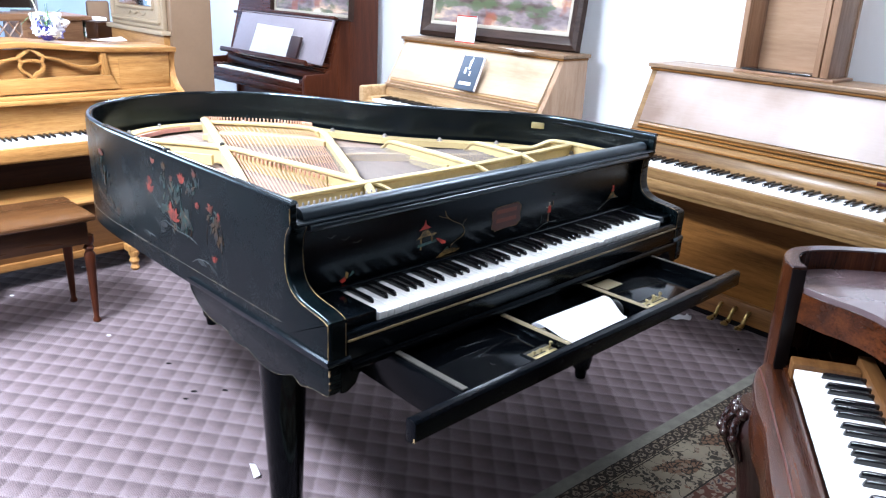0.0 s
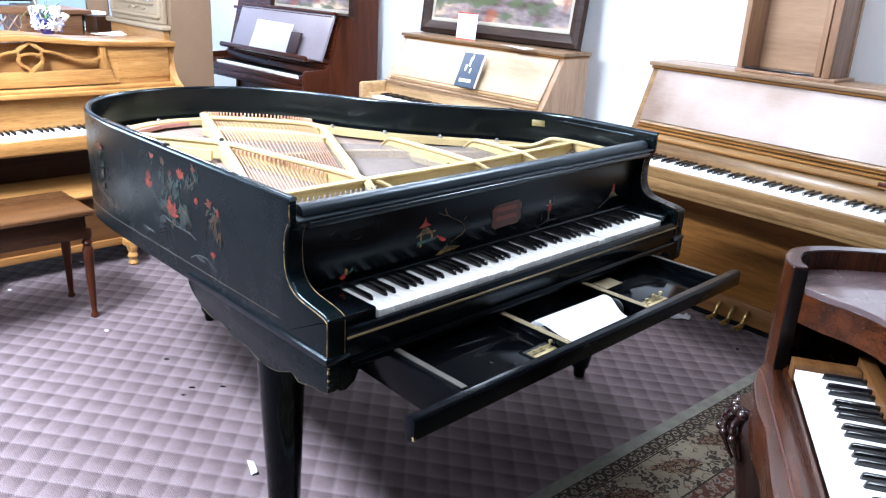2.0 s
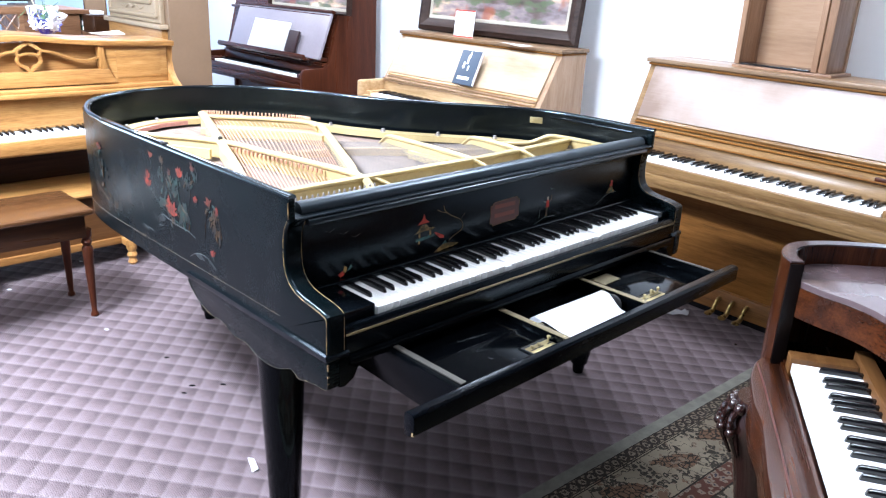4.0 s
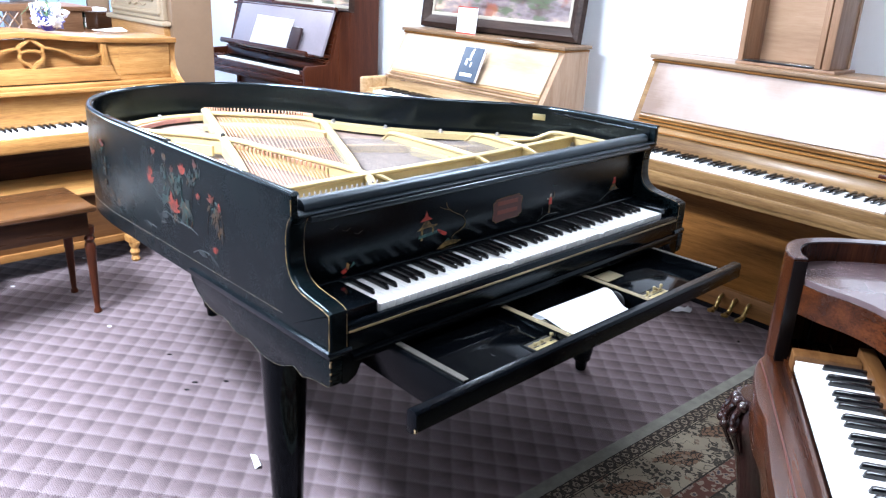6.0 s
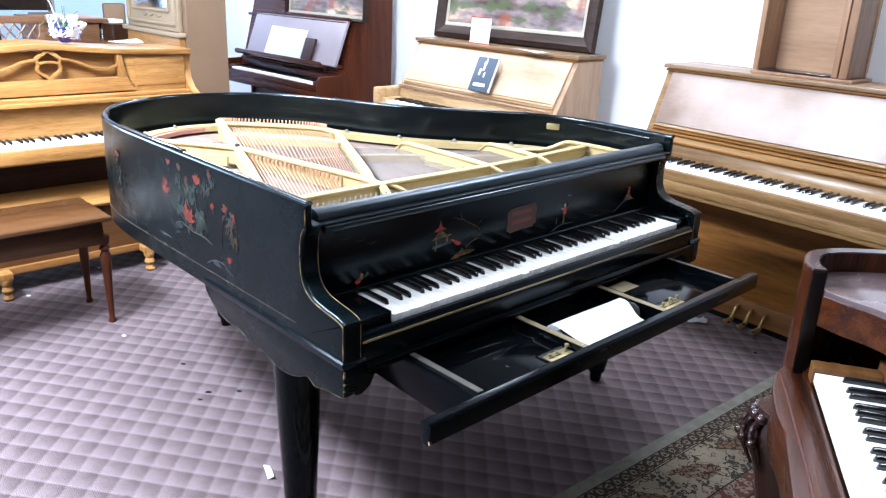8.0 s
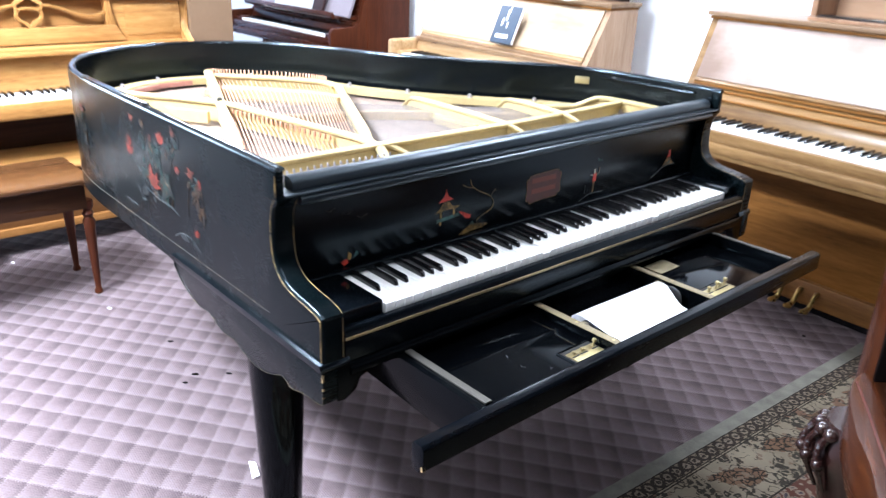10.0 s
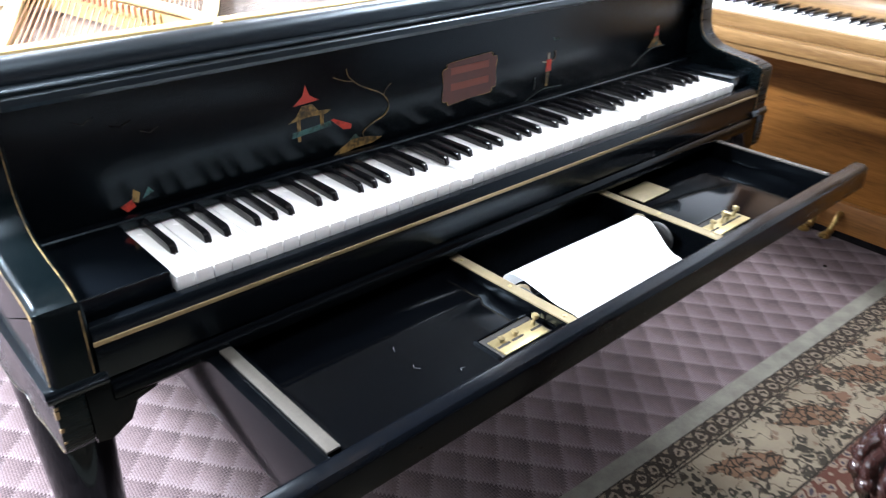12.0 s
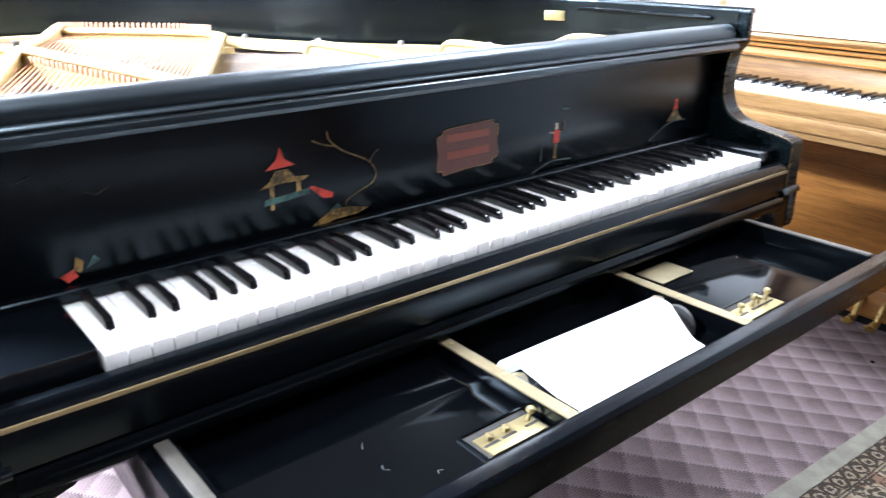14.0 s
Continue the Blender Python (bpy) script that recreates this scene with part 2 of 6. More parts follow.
fp = FROST.node_tree.nodes["Principled BSDF"]
fp.inputs["Base Color"].default_value = (0.9, 0.9, 0.9, 1)
fp.inputs["Emission Color"].default_value = (1.0, 0.97, 0.93, 1)
fp.inputs["Emission Strength"].default_value = 4.0


# ---- mesh helpers ----
def finish(bm, smooth=True, angle=35):
    bmesh.ops.recalc_face_normals(bm, faces=bm.faces)
    if smooth:
        for f in bm.faces:
            f.smooth = True
        for e in bm.edges:
            if len(e.link_faces) == 2 and e.calc_face_angle(0) > radians(angle):
                e.smooth = False
    return bm


def mesh_of(name, bm, material, smooth=True):
    me = bpy.data.meshes.new(name)
    finish(bm, smooth)
    bm.to_mesh(me)
    bm.free()
    me.materials.append(material)
    return me


def part(name, bm, material, parent, label="", kind=""):
    """One mesh object under a thing or under a part."""
    ob = new(name, mesh_of(name, bm, material))
    ob.parent = parent
    return tagged(ob, label, kind=kind)


def thing(name, bm, material, label, category, group="", kind="", m=None):
    ob = new(name, mesh_of(name, bm, material))
    if m is not None:
        ob.matrix_world = m
    return tagged(ob, label, category, group, kind)


def root(name, m, label, category, group=""):
    ob = new(name)
    ob.empty_display_size = 0.1
    ob.matrix_world = m
    return tagged(ob, label, category, group)


def add_box(bm, x0, x1, y0, y1, z0, z1, bevel=0.0, m=None, seg=2):
    tmp = bmesh.new()
    bmesh.ops.create_cube(tmp, size=1.0, matrix=Matrix.LocRotScale(((x0 + x1) / 2, (y0 + y1) / 2, (z0 + z1) / 2), None,
                                                                    (x1 - x0, y1 - y0, z1 - z0)))
    if bevel:
        bmesh.ops.bevel(tmp, geom=tmp.edges[:], offset=bevel, segments=seg, affect="EDGES", profile=0.6)
    merge(bm, tmp, m)
    return bm


def merge(bm, tmp, m=None):
    if m is not None:
        bmesh.ops.transform(tmp, matrix=m, verts=tmp.verts)
    me = bpy.data.meshes.new("tmp")
    tmp.to_mesh(me)
    tmp.free()
    bm.from_mesh(me)
    bpy.data.meshes.remove(me)
    return bm


def box(x0, x1, y0, y1, z0, z1, bevel=0.003, m=None, seg=2):
    return add_box(bmesh.new(), x0, x1, y0, y1, z0, z1, bevel, m, seg)


def add_prism(bm, pts, a, b, axis="x", bevel=0.0, m=None):
    """A 2D outline drawn out from a to b along an axis; pts are the other two coordinates in order."""
    tmp = bmesh.new()

    def put(p, c):
        return {"x": (c, p[0], p[1]), "y": (p[0], c, p[1]), "z": (p[0], p[1], c)}[axis]

    lo, hi = [tmp.verts.new(put(p, a)) for p in pts], [tmp.verts.new(put(p, b)) for p in pts]
    tmp.faces.new(lo)
    tmp.faces.new(hi[::-1])
    n = len(pts)
    for i in range(n):
        tmp.faces.new((lo[i], lo[(i + 1) % n], hi[(i + 1) % n], hi[i]))
    bmesh.ops.recalc_face_normals(tmp, faces=tmp.faces)
    if bevel:
        es = [e for e in tmp.edges if e.calc_face_angle(0) > radians(40)]
        bmesh.ops.bevel(tmp, geom=es, offset=bevel, segments=2, affect="EDGES", profile=0.6)
    return merge(bm, tmp, m)


def prism(pts, a, b, axis="x", bevel=0.0, m=None):
    return add_prism(bmesh.new(), pts, a, b, axis, bevel, m)


def add_lathe(bm, prof, n=24, m=None, cap=True):
    """A turned shape: (radius, height) pairs from the bottom up."""
    tmp = bmesh.new()
    rings = [[tmp.verts.new((r * math.cos(2 * math.pi * k / n), r * math.sin(2 * math.pi * k / n), z)) for k in range(n)] for r, z in prof]
    for a, b in zip(rings, rings[1:]):
        for k in range(n):
            tmp.faces.new((a[k], a[(k + 1) % n], b[(k + 1) % n], b[k]))
    if cap:
        tmp.faces.new(rings[0][::-1])
        tmp.faces.new(rings[-1])
    return merge(bm, tmp, m)


def lathe(prof, n=24, m=None):
    return add_lathe(bmesh.new(), prof, n, m)


def spline(pts, n=8, closed=False):
    """A smooth line through the points."""
    out, k = [], len(pts)
    P = [Vector(p) for p in pts]
    last = k if closed else k - 1
    for i in range(last):
        p0 = P[(i - 1) % k] if closed or i else P[0] * 2 - P[1]
        p1, p2 = P[i], P[(i + 1) % k]
        p3 = P[(i + 2) % k] if closed or i + 2 < k else P[-1] * 2 - P[-2]
        for j in range(n):
            t = j / n
            out.append(0.5 * ((2 * p1) + (p2 - p0) * t + (2 * p0 - 5 * p1 + 4 * p2 - p3) * t * t + (3 * p1 - p0 - 3 * p2 + p3) * t ** 3))
    if not closed:
        out.append(P[-1])
    return out


def add_tube(bm, pts, r, n=8, m=None, r_end=None):
    tmp = bmesh.new()
    P = [Vector(p) for p in pts]
    rings = []
    for i, p in enumerate(P):
        d = (P[min(i + 1, len(P) - 1)] - P[max(i - 1, 0)]).normalized()
        a = d.cross(Vector((0, 0, 1)))
        a = a.normalized() if a.length > 1e-3 else Vector((1, 0, 0))
        b = a.cross(d)
        rr = r + ((r_end if r_end is not None else r) - r) * i / max(len(P) - 1, 1)
        rings.append([tmp.verts.new(p + rr * (math.cos(2 * math.pi * k / n) * a + math.sin(2 * math.pi * k / n) * b)) for k in range(n)])
    for a, b in zip(rings, rings[1:]):
        for k in range(n):
            tmp.faces.new((a[k], a[(k + 1) % n], b[(k + 1) % n], b[k]))
    tmp.faces.new(rings[0][::-1])
    tmp.faces.new(rings[-1])
    return merge(bm, tmp, m)


def tube(pts, r, n=8, m=None, r_end=None):
    return add_tube(bmesh.new(), pts, r, n, m, r_end)


def offset_line(pts, d):
    """The 2D line moved d to its left."""
    out = []
    for i, p in enumerate(pts):
        t = (Vector(pts[min(i + 1, len(pts) - 1)]) - Vector(pts[max(i - 1, 0)])).normalized()
        out.append(Vector(p) + d * Vector((-t.y, t.x)))
    return out


def band(line, d0, d1, z0, z1, bm=None, top=None):
    """A wall that follows a 2D line, between two offsets and two heights."""
    bm = bm or bmesh.new()
    a, b = offset_line(line, d0), offset_line(line, d1)
    rows = [[bm.verts.new((p.x, p.y, z)) for p in l] for l, z in ((a, z0), (b, z0), (b, z1), (a, z1))]
    n = len(a)
    for k in range(4):
        r, s = rows[k], rows[(k + 1) % 4]
        for i in range(n - 1):
            bm.faces.new((r[i], r[i + 1], s[i + 1], s[i]))
    for i in (0, n - 1):
        bm.faces.new([r[i] for r in rows])
    return bm


def bead(line, prof, z):
    """A closed profile of (offset, height) drawn along a 2D line."""
    bm = bmesh.new()
    rows = [[bm.verts.new((p.x, p.y, z + h)) for p in offset_line(line, d)] for d, h in prof]
    for k in range(len(prof)):
        a, b = rows[k], rows[(k + 1) % len(prof)]
        for i in range(len(line) - 1):
            bm.faces.new((a[i], a[i + 1], b[i + 1], b[i]))
    for i in (0, len(line) - 1):
        bm.faces.new([a[i] for a in rows])
    bmesh.ops.recalc_face_normals(bm, faces=bm.faces[:])
    return bm


def web(path, thick, z0, zs, bm=None):
    """A cast rib along a 2D path; zs is its top's height at each point."""
    bm = bm or bmesh.new()
    a, b = offset_line(path, thick / 2), offset_line(path, -thick / 2)
    n = len(path)
    rows = [[bm.verts.new((p.x, p.y, z0)) for p in a], [bm.verts.new((p.x, p.y, z0)) for p in b],
            [bm.verts.new((p.x, p.y, zs[i])) for i, p in enumerate(b)], [bm.verts.new((p.x, p.y, zs[i])) for i, p in enumerate(a)]]
    for k in range(4):
        r, s = rows[k], rows[(k + 1) % 4]
        for i in range(n - 1):
            bm.faces.new((r[i], r[i + 1], s[i + 1], s[i]))
    for i in (0, n - 1):
        bm.faces.new([r[i] for r in rows])
    return bm


# ---- keys ----
def key_meshes(length, back, stem):
    w = box(0.0009, 0.0227, 0.0, length, -0.022, 0.0, 0.0012)
    white = mesh_of("white_key", w, IVORY)
    b = bmesh.new()
    add_prism(b, [(0.0, -0.002), (0.004, 0.0095), (0.010, 0.012), (length - stem, 0.012), (length - stem, -0.002)], -0.0048, 0.0048, "x", 0.0012)
    return white, mesh_of("black_key", b, EBONY)


WHITE_KEY, BLACK_KEY = key_meshes(0.150, 0.0, 0.051)
PITCH = 0.02356
BLACK_AFTER = {0: 0.1, 2: -0.1, 3: 0.12, 5: -0.14, 6: 0.0}  # white key of the octave from A, with the black key's shift


def keyboard(parent, x0, y0, z0, count=52, sunk=(), length_scale=1.0):
    """A row of white and black keys from the bass end, each an object of its own."""
    for i in range(count):
        w = new("white_key", WHITE_KEY)
        w.parent = parent
        w.matrix_basis = pose(x0 + i * PITCH, y0, z0 + random.uniform(-0.0006, 0.0004) - (0.004 if i in sunk else 0), random.uniform(-0.15, 0.15))
        w.scale.y = length_scale
        if i % 7 in BLACK_AFTER and i < count - 1:
            b = new("black_key", BLACK_KEY)
            b.parent = parent
            b.matrix_basis = pose(x0 + (i + 1) * PITCH + BLACK_AFTER[i % 7] * 0.013, y0 + 0.050 * length_scale, z0 + random.uniform(-0.0005, 0.0005))
            b.scale.y = length_scale

# ---- the room ----
def structure(name, bm, material, label="", parent=None):
    ob = new(name, mesh_of(name, bm, material, False))
    ob.parent = parent
    return tagged(ob, label, kind="structure")


structure("floor", box(X0 - 0.2, X1 + 0.2, Y0 - 0.2, Y1 + 0.2, -0.1, 0.0, 0), CARPET, "mauve lozenge-patterned carpet over the whole showroom")
structure("ceiling", box(X0 - 0.2, X1 + 0.2, Y0 - 0.2, Y1 + 0.2, H, H + 0.1, 0), CEIL)
structure("wall_east", box(X1, X1 + 0.15, Y0 - 0.2, Y1 + 0.2, 0, H, 0), WALL, "white painted wall")
bm = box(X0 - 0.2, -3.8, Y1, Y1 + 0.15, 0, H, 0)
add_box(bm, -1.4, X1, Y1, Y1 + 0.15, 0, H)
add_box(bm, -3.8, -1.4, Y1, Y1 + 0.15, 0, 0.6)
add_box(bm, -3.8, -1.4, Y1, Y1 + 0.15, 2.3, H)
structure("wall_north", bm, BLUE_WALL, "pale blue painted wall")
# Mullions of the added north window, out of view.
bm = bmesh.new()
for wx in (-3.8, -2.63, -1.45):
    add_box(bm, wx, wx + 0.05, Y1 + 0.04, Y1 + 0.1, 0.6, 2.3, 0.004)
structure("unseen_window_2", bm, DARK_STEEL, "mullions of an unseen window added for its light")
structure("wall_south", box(X0 - 0.2, X1, Y0 - 0.15, Y0, 0, H, 0), UNSEEN_DARK, "unseen wall, dark to keep reflections dark")
bm = box(X0 - 0.15, X0, Y0, Y1, 0, 0.5, 0)
add_box(bm, X0 - 0.15, X0, Y0, Y1, 2.5, H)
add_box(bm, X0 - 0.15, X0, Y0, 0.3, 0.5, 2.5)
add_box(bm, X0 - 0.15, X0, 4.7, Y1, 0.5, 2.5)
structure("wall_west", bm, UNSEEN_DARK, "unseen wall with a shop window, dark to keep reflections dark")
bm = bmesh.new()
for wy in (0.3, 1.75, 3.2, 4.65):
    add_box(bm, X0 - 0.1, X0 - 0.04, wy, wy + 0.05, 0.5, 2.5, 0.004)
structure("window_1", bm, DARK_STEEL, "shop mullions of an unseen window added for its light")
structure("baseboard", box(X1 - 0.012, X1, Y0, Y1, 0, 0.1, 0.002), WALL)
for tx, ty, watts in TROFFERS:
    r = root("ceiling_light", pose(tx, ty, H - 0.05), "white fluorescent ceiling light with a frosted panel", "ceiling light", "ceiling lights")
    part("frame", box(-0.3, 0.3, -0.6, 0.6, 0.02, 0.05, 0.004), CEIL, r)
    part("diffuser", box(-0.27, 0.27, -0.57, 0.57, 0.005, 0.02, 0.002), FROST, r)


# ---- the black grand piano ----
RIM_TOP, RIM_LOW, KEY_TOP = 1.010, 0.655, 0.744
OUTLINE = [(-0.157, 0.17), (-0.157, 0.5), (-0.157, 0.95), (-0.152, 1.22), (-0.118, 1.42), (-0.02, 1.60), (0.15, 1.715), (0.34, 1.745), (0.53, 1.695),
           (0.69, 1.57), (0.80, 1.39), (0.88, 1.20), (0.99, 1.02), (1.12, 0.87), (1.25, 0.72), (1.325, 0.56), (1.345, 0.40), (1.345, 0.17)]
rim_line = [Vector((p.x, p.y)) for p in spline([(x, y, 0) for x, y in OUTLINE], 8)]
grand = root("grand_piano", pose(0, 0, 0), "black lacquered player grand piano with painted chinoiserie, its strings uncovered", "piano")
bm = band(rim_line, 0.0, -0.020, RIM_LOW, RIM_TOP - 0.009)
rim = part("rim", bm, CASE_BLACK, grand, "black lacquered curved rim")
cap_line = [Vector((-0.157, 0.1225))] + rim_line + [Vector((1.345, 0.1225))]
part("rim_cap", bead(cap_line, [(0.0004, -0.0089), (0.0, -0.005), (-0.0017, -0.0018), (-0.005, 0.0004), (-0.010, 0.0014), (-0.015, 0.0004), (-0.0183, -0.0018), (-0.0198, -0.005), (-0.0202, -0.0089)], RIM_TOP), EDGE_BLACK, grand, "polished rounded top edge of the rim")
part("rim_lining", band([Vector((-0.157, 0.146))] + rim_line + [Vector((1.345, 0.146))], -0.0205, -0.0220, 0.864, RIM_TOP - 0.007), LINING_BLACK, grand)
part("inner_rim", band(rim_line, -0.0205, -0.06, RIM_LOW, 0.8635), BLACK, grand)
inner = offset_line(rim_line, -0.058)
bm = bmesh.new()
bm.faces.new([bm.verts.new((p.x, p.y, 0.862)) for p in inner if p.y > 0.3])
bmesh.ops.triangulate(bm, faces=bm.faces[:])
part("soundboard", bm, SOUNDBOARD, grand, "spruce soundboard under the strings")
bm = bmesh.new()
bm.faces.new([bm.verts.new((p.x, p.y, RIM_LOW + 0.02)) for p in inner if p.y > 0.3])
part("bottom", bm, BLACK, grand)


def line_near(d, z, r, keep):
    pts = [(p.x, p.y, z) for p in offset_line(rim_line, d) if keep(p)]
    return tube(pts, r, 6)


part("pinstripe", line_near(0.0002, 0.705, 0.0008, lambda p: p.x < 0.3 or p.y > 1.2), DULL_GOLD, grand, "worn gold pinstripe")

# arms, with the scrolled front outline
ARM_CURVE = [(0.1215, 0.9460), (0.1265, 0.938), (0.1345, 0.925), (0.1395, 0.905), (0.1415, 0.88), (0.1405, 0.853), (0.136, 0.829), (0.123, 0.808), (0.097, 0.792), (0.059, 0.784), (0.020, 0.779), (-0.008, 0.773), (-0.020, 0.767)]
arm_curve = [(p.x, p.y) for p in spline([(y, z, 0) for y, z in ARM_CURVE], 4)]
arm_front = arm_curve + [(-0.022, 0.760), (-0.022, 0.672)]


def arm_body(ax, bx, s):
    """An arm between its outer face at ax and inner face at bx, its outer front edge well rounded."""
    bm = bmesh.new()
    n = len(arm_front)
    soft = [0.001 + 0.008 * min(1.0, i / 12) for i in range(n)]
    turns = [radians(q) for q in (0, 22, 45, 68, 90)]
    section = [(lambda r, q=q: ax + s * r * (1 - math.cos(q)), lambda r, q=q: r * (1 - math.sin(q))) for q in turns]
    section += [(lambda r: bx - s * 0.003, lambda r: 0.0), (lambda r: bx, lambda r: 0.003)]
    rows = []
    for across, depth in section:
        line = [offset_line(arm_front, depth(soft[i]))[i] for i in range(n)]
        rows.append([bm.verts.new((across(soft[i]), line[i].x, line[i].y)) for i in range(n)])
    back = [[bm.verts.new((x, 0.17, z)) for x in (ax, bx)] for z in (0.9460, 0.672)]
    for p, q in zip(rows, rows[1:]):
        for i in range(n - 1):
            bm.faces.new((p[i], p[i + 1], q[i + 1], q[i]))
    for k, row in ((0, rows[0]), (1, rows[-1])):
        bm.faces.new(row + [back[1][k], back[0][k]])
    for i, b in ((0, back[0]), (n - 1, back[1])):
        bm.faces.new([row[i] for row in rows] + [b[1], b[0]])
    bm.faces.new((back[0][0], back[0][1], back[1][1], back[1][0]))
    bmesh.ops.recalc_face_normals(bm, faces=bm.faces[:])
    return bm


arm_side = [tuple(p) for p in offset_line(arm_curve, 0.0085)]
for ax, bx, s in ((-0.157, -0.108, 1), (1.345, 1.292, -1)):
    bm = arm_body(ax, bx, s)
    arm = part("arm", bm, CASE_BLACK, grand, "black scrolled arm")
    horn = [(ax, 0.17), (ax, 0.130), (ax + s * 0.002, 0.125), (ax + s * 0.006, 0.1225), (ax + s * 0.016, 0.1225), (ax + s * 0.019, 0.126), (ax + s * 0.019, 0.17)]
    part("arm_horn", prism(horn, 0.9460, RIM_TOP - 0.009, "z"), CASE_BLACK, grand, "thin upper end of the arm")
    pts = [(ax + s * 0.0012, y, z) for y, z in arm_side[1:]]
    part("pinstripe", tube(pts, 0.0021, 6), GOLD_PAINT, arm, "rubbed gold edging")
    part("pinstripe", tube([(ax + s * 0.0012, 0.1265, 0.992), (ax + s * 0.0012, 0.1265, 0.953)], 0.0016, 6), GOLD_PAINT, arm)
    pts = [(bx - s * 0.005, y - 0.0002, z) for y, z in arm_curve[2:]]
    part("pinstripe", tube(pts, 0.0010, 6), GOLD_PAINT, arm, "rubbed gold edging")
    part("pinstripe", tube([(ax + s * 0.0016, -0.0150, 0.678), (ax + s * 0.0016, -0.0150, 0.757)], 0.0021, 6), GOLD_PAINT, arm)
    part("pinstripe", tube([(bx - s * 0.005, -0.0222, 0.678), (bx - s * 0.005, -0.0222, 0.758)], 0.0010, 6), GOLD_PAINT, arm)
for ax, bx in ((-0.166, -0.100), (1.286, 1.350)):
    part("moulding", prism([(-0.027, 0.662), (-0.027, 0.668), (-0.022, 0.676), (0.63, 0.676), (0.64, 0.668), (0.64, 0.662)], ax, bx, "x", 0.002), RAIL_BLACK, grand)
# shaped aprons under the arms
APRON = [(-0.024, 0.662), (-0.024, 0.600), (-0.012, 0.586), (0.02, 0.584), (0.06, 0.578), (0.09, 0.570), (0.108, 0.578), (0.125, 0.583), (0.15, 0.572), (0.19, 0.558), (0.24, 0.553),
         (0.29, 0.560), (0.33, 0.572), (0.37, 0.568), (0.41, 0.574), (0.45, 0.590), (0.49, 0.585), (0.54, 0.592), (0.59, 0.612), (0.625, 0.64), (0.635, 0.662)]
apron_pts = [(p.x, p.y) for p in spline([(y, z, 0) for y, z in APRON], 3)]
for ax, bx in ((-0.160, -0.128), (1.315, 1.347)):
    part("apron", prism(apron_pts, ax, bx, "x", 0.002), CASE_BLACK, grand, "black scalloped apron")
part("pinstripe", tube([(-0.1605, y, z + 0.002) for y, z in apron_pts[2:-2]], 0.0006, 5), DULL_GOLD, grand)
for s, ax in ((1, -0.160), (-1, 1.347)):
    pts = [(ax + s * 0.033, 0.661), (ax + s * 0.033, 0.587), (ax + s * 0.05, 0.585), (ax + s * 0.075, 0.60), (ax + s * 0.085, 0.622), (ax + s * 0.11, 0.63), (ax + s * 0.12, 0.662)]
    part("apron", prism(pts, -0.0235, 0.0, "y", 0.002), BLACK, grand)
CHIP = plain("bare_wood_chip", (0.20, 0.13, 0.06), 0.7, 0, 0.4, 60)
for cx, cy, cz, ch in ((-0.1608, -0.0235, 0.640, 0.010), (-0.1606, -0.0238, 0.652, 0.004), (-0.1606, -0.0240, 0.622, 0.005), (-0.1605, -0.0238, 0.606, 0.003)):
    part("worn_chip", prism([(cx, cy + 0.002), (cx + 0.0004, cy - 0.0012), (cx + 0.004, cy - 0.0010), (cx + 0.0025, cy + 0.001)], cz, cz + ch, "z"), CHIP, grand)
part("bottom_board", box(-0.127, 1.314, 0.03, 0.62, 0.625, 0.66, 0.003), BLACK, grand)

# keybed, keyslip, cheek blocks, fallboard, front rail
part("keybed", prism([(-0.03, 0.64), (-0.03, 0.652), (-0.024, 0.662), (0.3, 0.662), (0.3, 0.63), (-0.02, 0.63)], -0.1, 1.286, "x", 0.002), BLACK, grand)
part("keyslip", prism([(-0.022, 0.664), (-0.022, 0.718), (-0.016, 0.729), (-0.003, 0.729), (-0.003, 0.664)], -0.107, 1.291, "x", 0.0015), FALL_BLACK, grand)
part("gold_line", box(-0.107, 1.291, -0.0238, -0.021, 0.709, 0.7145, 0.0005), GOLD_LINE, grand, "gold line along the keyslip")
for ax, bx in ((-0.107, -0.002), (1.2265, 1.291)):
    part("cheek_block", box(ax, bx, 0.006, 0.165, 0.69, 0.752, 0.003), RAIL_BLACK, grand)
FALL = [(0.163, 0.9465), (0.163, 0.749), (0.20, 0.749), (0.20, 0.9465)]
part("fallboard", prism(FALL, -0.107, 1.291, "x", 0.0015), FALL_BLACK, grand, "black fallboard with small painted scenes")
part("fallboard_foot", box(-0.106, 1.290, 0.1435, 0.1625, 0.7465, 0.7615, 0.005, None, 3), FALL_BLACK, grand, "rounded foot of the fallboard over the keys")
part("rail_ledge", prism([(0.122, 0.947), (0.120, 0.950), (0.122, 0.953), (0.172, 0.953), (0.172, 0.947)], -0.1375, 1.3255, "x", 0.001), RUBBED_EDGE, grand)
part("front_rail", prism([(0.139, 0.9532), (0.1385, 0.962), (0.141, 0.969), (0.146, 0.974), (0.152, 0.977), (0.159, 0.9785), (0.166, 0.9785), (0.170, 0.977), (0.170, 0.9532)], -0.112, 1.310, "x"), RUBBED_EDGE, grand, "black front rail with a rounded upper edge")
part("desk_bar", prism([(0.1185, 0.931), (0.1145, 0.937), (0.1165, 0.944), (0.121, 0.9465), (0.1625, 0.9465), (0.1625, 0.929)], -0.107, 1.291, "x", 0.001), RUBBED_EDGE, grand)
keyboard(grand, 0.0, 0.0, KEY_TOP, 52, sunk=(19, 37), length_scale=1.08)
part("key_frame", box(-0.1, 1.29, 0.004, 0.16, 0.664, 0.715, 0), BLACK, grand)
